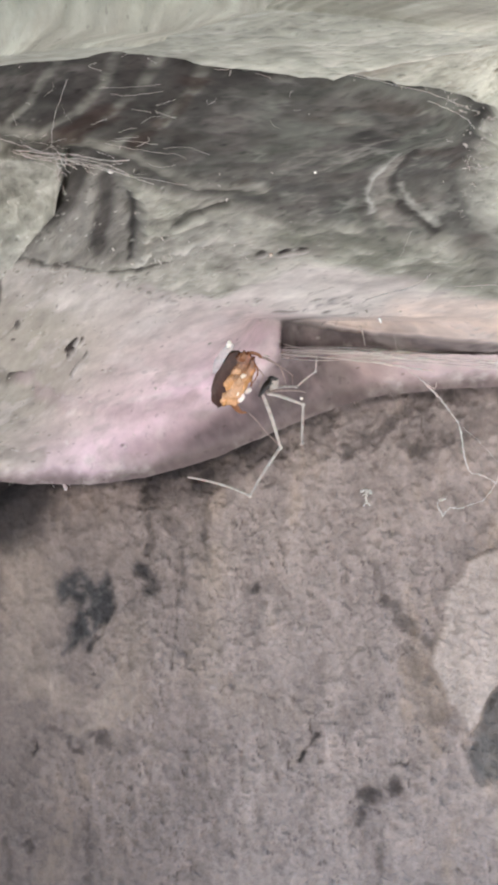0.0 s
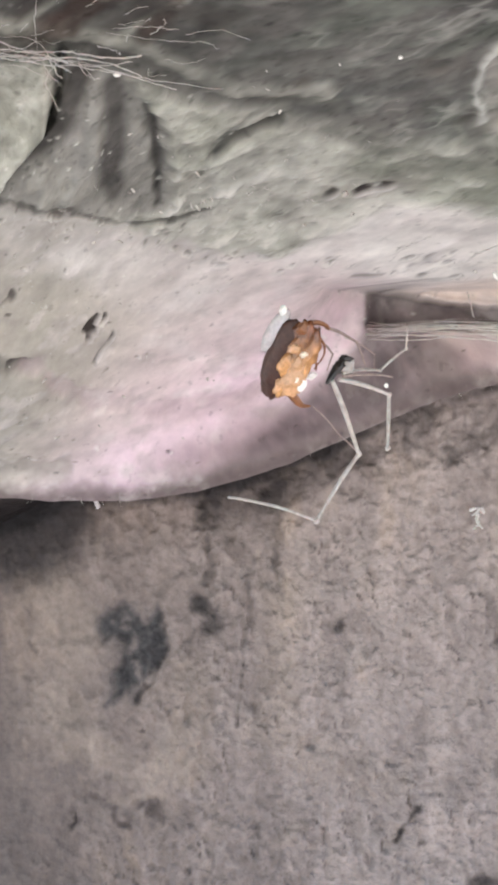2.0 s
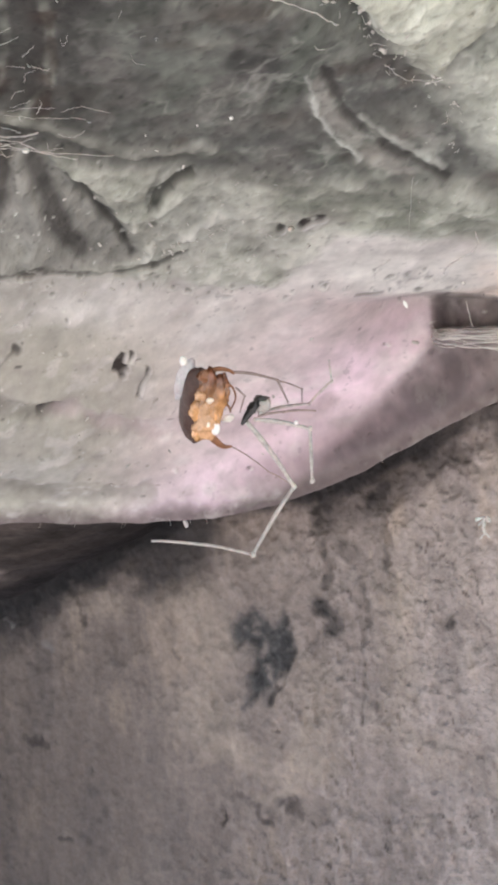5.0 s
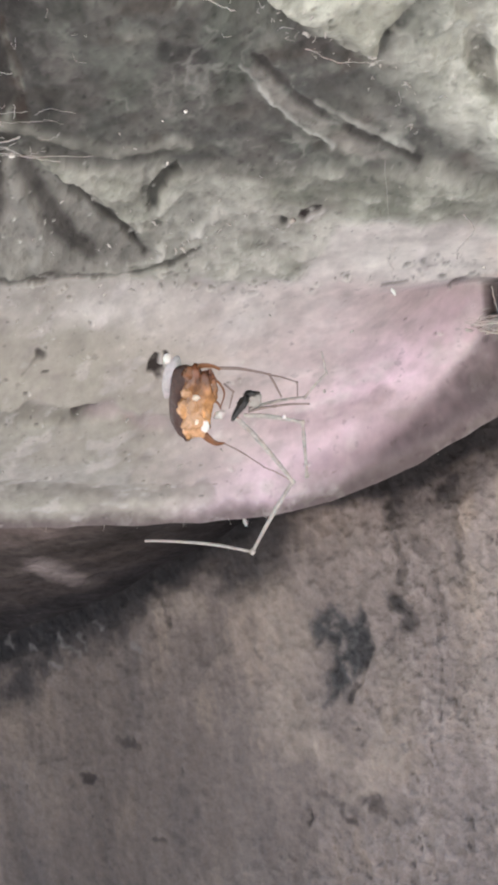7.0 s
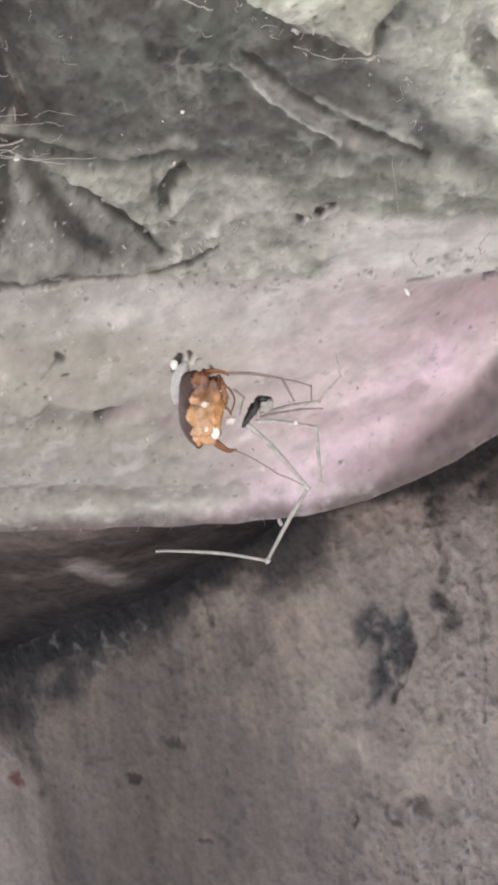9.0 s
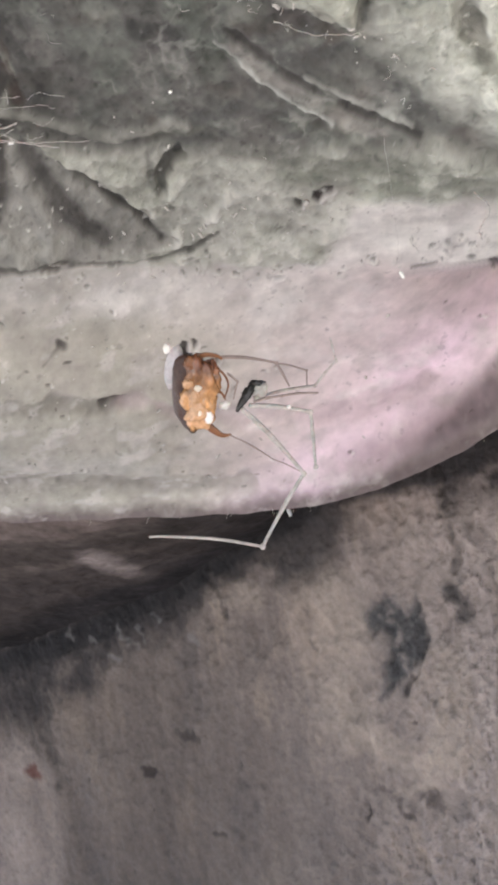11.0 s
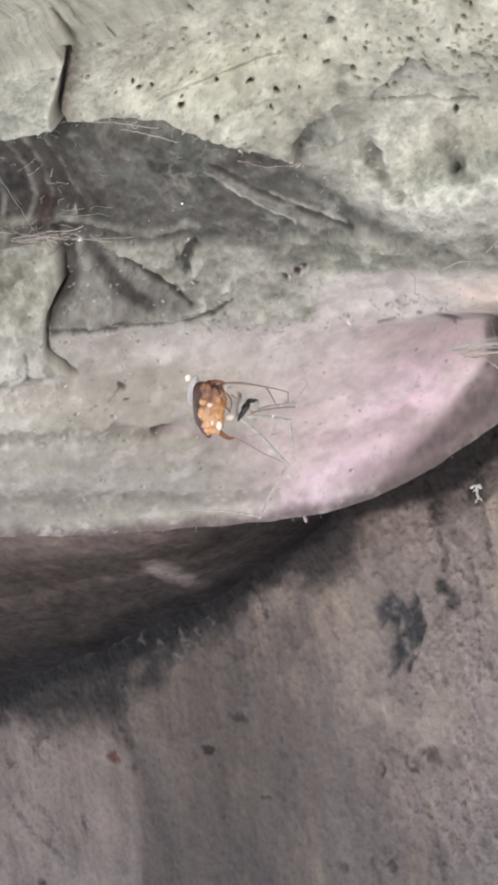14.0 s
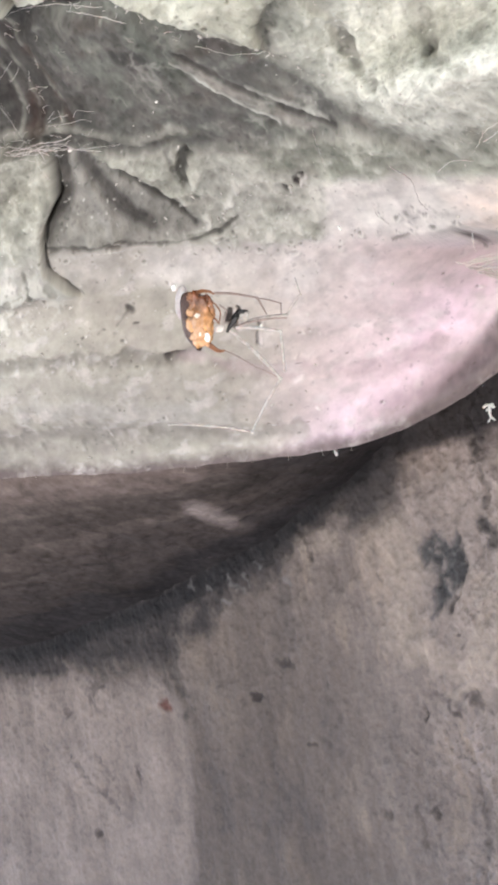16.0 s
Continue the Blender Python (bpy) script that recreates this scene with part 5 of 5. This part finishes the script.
    strand([(24.4, 36, 4.5), (26.2, 36, 2.8), (28.1, 36, 0.8), (29.7, 36, -1.2), (30.6, 36, -2.4)], 0.14, "thread", 0, 90, loose)
    strand([(30.6, 36, -2.4), (31.2, 36, -5.2), (31.7, 36, -8.2), (32.6, 36, -9.9), (34.3, 36, -10.4), (36.4, 36, -11.4)], 0.12, "thread", 0, 91, loose)
    strand([(30.6, 36, -2.6), (33.0, 36, -4.4), (35.0, 36, -6.4), (37.5, 36, -9.0)], 0.035, "thread", 0, 92, loose)
    strand([(25.6, 36, 3.6), (26.8, 36, 3.0), (27.0, 36, 3.9)], 0.06, "thread", 0, 93, loose)
    strand([(37.5, 36, -9), (36.6, 38, -12.0), (35.4, 42, -14.4)], 0.08, "thread", 0, 94, loose)
    # old web matted into small white tufts
    for k, threads in enumerate(([([(16.1, 42, -13.3), (16.8, 42, -13.1), (17.6, 42, -13.5)], 0.2), ([(17.4, 42, -13.0), (17.7, 42, -13.6)], 0.16), ([(17.0, 42, -13.2), (16.9, 42, -14.3), (17.0, 42, -15.2)], 0.2),
                                  ([(16.4, 42, -15.7), (17.0, 42, -15.0), (17.6, 42, -15.5)], 0.12), ([(16.3, 42, -13.9), (16.9, 42, -13.5)], 0.1)],
                                 [([(28.7, 44, -14.5), (29.2, 44, -14.3), (29.7, 44, -14.25)], 0.22), ([(28.4, 44, -14.8), (28.7, 44, -15.8), (29.4, 44, -17.0)], 0.14), ([(29.4, 44, -17.0), (29.9, 44, -16.2), (30.6, 44, -15.6)], 0.1),
                                  ([(30.6, 44, -15.6), (32.1, 44, -15.7), (33.6, 43, -15.1), (35.4, 42, -14.4)], 0.07)])):
        tuft = new("web_tuft")
        tagged(tuft, "small white tuft of old web before the rock", "web tuft", group="web tufts")
        for j, (pts, r) in enumerate(threads):
            strand(pts, r, "fibre", 0, 200 + 10 * k + j, tuft)


def hollow_web():
    web = new("hollow_web")
    tagged(web, "dusty cobweb stretched over the dark plaster hollow", "spider web")
    for k, (pts, r) in enumerate((([(-670, 246), (-630, 236), (-596, 226), (-560, 217), (-525, 206)], 0.1), ([(-612, 236), (-590, 224), (-552, 215), (-500, 206)], 0.07),
                                  ([(-640, 300), (-622, 262), (-612, 238), (-600, 215)], 0.06), ([(-600, 338), (-540, 335), (-470, 322), (-410, 300)], 0.06),
                                  ([(-596, 226), (-600, 212), (-590, 196)], 0.08), ([(-350, 250), (-330, 238), (-300, 232)], 0.06), ([(-165, 128), (-140, 133), (-95, 150)], 0.16), ([(-176, 126), (-150, 134), (-112, 138)], 0.1),
                                  ([(-300, 118), (-306, 112), (-303, 104)], 0.08), ([(-258, 132), (-252, 122), (-262, 112), (-263, 106)], 0.12), ([(-225, 121), (-205, 124), (-188, 121)], 0.09),
                                  ([(-560, 345), (-520, 346), (-480, 340), (-440, 329)], 0.07), ([(-455, 310), (-420, 296), (-395, 281)], 0.08))):
        strand([on_ledge(a, b, 1.6) for a, b in pts], r * 0.5, "thread", 0.1, 300 + k, web)
    shreds = np.random.RandomState(27)
    for k, (pts, r) in enumerate((([(-640, 233), (-618, 229), (-596, 226), (-570, 223), (-552, 222)], 0.3), ([(-632, 230), (-600, 224), (-578, 221)], 0.24), ([(-604, 228), (-598, 218), (-590, 214)], 0.26))):
        for j in range(3):
            path = np.array([on_ledge(a + 2.2 * (j - 1), b + 1.5 * (j - 1) * (-1) ** k, 1.2 + 0.2 * j) for a, b in pts])
            strand(path + shreds.normal(0, 0.35, path.shape), r * shreds.uniform(0.1, 0.3), "shred", 0.1, 350 + 3 * k + j, web)
    # a tangle of fine threads in the hollow's far corner
    rng = np.random.RandomState(21)
    for k in range(46):
        if k < 26:
            a, b = rng.uniform(-660, -540), rng.uniform(236, 338)
            da, db = rng.normal(0, 9), rng.normal(0, 7)
        else:
            a, b = rng.uniform(-660, -540), 243 - 0.19 * (rng.uniform(-660, -540) + 660) + rng.normal(0, 4)
            da, db = rng.uniform(8, 34), rng.normal(-4, 3)
        strand([on_ledge(a, b, 1.2), on_ledge(a + 0.5 * da + rng.normal(0, 3), b + 0.5 * db + rng.normal(0, 3), 1.8), on_ledge(a + da, b + db, 1.2)], rng.uniform(0.014, 0.04), "thread", 0.1, 400 + k, web)


def fibres():
    """Short dust fibres clinging to the plaster, too many to count."""
    rng = np.random.RandomState(11)
    bm = bmesh.new()
    spots = [(rng.uniform(-690, -300), 0) for _ in range(16)] + [(rng.uniform(-300, -60), 1) for _ in range(34)] + [(rng.uniform(-700, -250), 2) for _ in range(24)] + [(rng.uniform(-560, -300), 3) for _ in range(44)] + [(rng.uniform(-200, -110), 4) for _ in range(26)]
    for a, zone in spots:
        if zone == 0:
            b = rng.uniform(195, 345)
        elif zone == 1:
            b = rng.uniform(120, 300)
        elif zone == 2:
            b = rng.uniform(60, 190)
        elif zone == 3:
            b = float(np.interp(a, [-566, -472, -402, -382, -364, -341, -305], [344, 329, 309, 292, 268, 252, 228])) + rng.normal(-4, 5)
        else:
            b = float(np.interp(a, [-200, -110], [122, 142])) + rng.normal(0, 5)
        p = np.array(on_ledge(a, b, 1.6))
        d = rng.normal(0, 1, 3) * (1.0, 0.4, 0.8)
        n = rng.uniform(0.4, 1.5) * (1 if zone < 2 else 0.45)
        r = rng.uniform(0.012, 0.032)
        tube(bm, [(*p, r), (*(p + d * n * 0.5 + rng.normal(0, 0.2, 3)), r), (*(p + d * n), r * 0.6)], 3, 4)
    for _ in range(24):
        x = rng.uniform(-130, 34)
        p = np.array((x, 84.5 + rng.uniform(0, 2), float(lip_height(np.array(x))) + 0.5))
        d = np.array((rng.normal(0, 0.5), -0.3, -1.0)) * rng.uniform(0.5, 1.7)
        tube(bm, [(*p, 0.035), (*(p + d * 0.5 + rng.normal(0, 0.12, 3)), 0.025), (*(p + d), 0.012)], 3, 4)
    ob = part("dust_fibres", bm, SILK, None)
    return tagged(ob, "short pale dust fibres clinging to the plaster", "dust", kind="stuff")


def on_surface(a, b):
    """The overhang's own surface at (a, b), and the way out of it."""
    i = int(np.clip(np.searchsorted(SURFACE["a"], a), 1, len(SURFACE["a"]) - 2))
    foot = SURFACE["foot"][i]
    j = int(np.clip((b - foot) / (430 - foot) * 439, 1, 438))
    return SURFACE["place"][j, i], SURFACE["out"][j, i]


def crumbs():
    """Lime crumbs and paint flakes stuck to the plaster, too many to count."""
    rng = np.random.RandomState(31)
    spots = [(rng.normal(-425, 40), rng.normal(143, 9), 1.0) for _ in range(60)] + [(rng.uniform(-700, -230), rng.uniform(-20, 125), 1.0) for _ in range(110)]
    spots += [(rng.uniform(-660, -100), rng.uniform(120, 230), 0.8) for _ in range(45)] + [(rng.uniform(-420, -280), 0, 1.0) for _ in range(45)] + [(rng.uniform(-230, -90), rng.normal(112, 10), 0.8) for _ in range(25)]
    spots += [(rng.uniform(-480, -80), rng.uniform(280, 400), 0.9) for _ in range(40)]
    bm = bmesh.new()
    for k, (a, b, f) in enumerate(spots):
        if b == 0:
            b = float(np.interp(a, [-420, -382, -364, -341, -305, -280], [306, 292, 268, 252, 228, 205])) + rng.normal(2, 8)
        if a > -350 and b < 60:
            continue
        p, n = on_surface(a, b)
        size = f * (0.06 + 0.24 * rng.uniform(0, 1) ** 3)
        lump(bm, tuple(p + 0.4 * size * n), (size * rng.uniform(0.8, 2.4), size * 0.6, size * rng.uniform(0.35, 0.9)), 1.1, 2.5, 500 + k, 2, rng.uniform(-1.5, 1.5))
    ob = part("lime_crumbs", bm, CRUMB, None)
    return tagged(ob, "tiny pale lime crumbs and flakes stuck to the plaster", "crumbs", kind="stuff")


def chips():
    """Loose lime flakes and droppings on the ledge."""
    for a, b, size, mat, label in ((-433, 224, 0.2, LIME, "small white lime chip stuck in the hollow"), (-366, 144, 0.4, STRAW, "pale straw-yellow crumb lying on the grey-green ledge"),
                                   (-560, 216, 0.35, LIME, "white crumb caught in the cobweb")):
        bm = bmesh.new()
        lump(bm, (0, 0, 0), (size, size * 0.6, size * 0.8), 0.5, 2, int(-a), 2)
        ob = part("lime_chip" if mat is LIME else "crumb", bm, mat, None)
        ob.location = [c * 0.001 for c in on_ledge(a, b, 0.9)]
        tagged(ob, label, "chip")
    bm = bmesh.new()
    lump(bm, (15.5, 6.6, 10.8), (0.2, 0.2, 0.42), 0.4, 2, 9, 2, 0.4)
    crumb = tagged(part("web_crumb", bm, LIME, None), "white crumb hanging on a thin web thread", "crumb")
    strand([(15.5, 6.6, 11.0), (16.4, 4.0, 15.5), on_ledge(-304, 172, 0.3)], 0.012, "thread", 0.0, 71, crumb)
    bm = bmesh.new()
    tube(bm, [(-35.1, 86.0, -12.6, 0.42), (-35.2, 85.8, -13.6, 0.3), (-34.9, 85.6, -14.3, 0.34), (-35.0, 85.6, -14.7, 0.12)], 4, 8)
    tagged(part("plaster_drip", bm, SAC, None), "small pale plaster drip hanging from the lip", "drip")


spider()
webs()
hollow_web()
fibres()
crumbs()
chips()
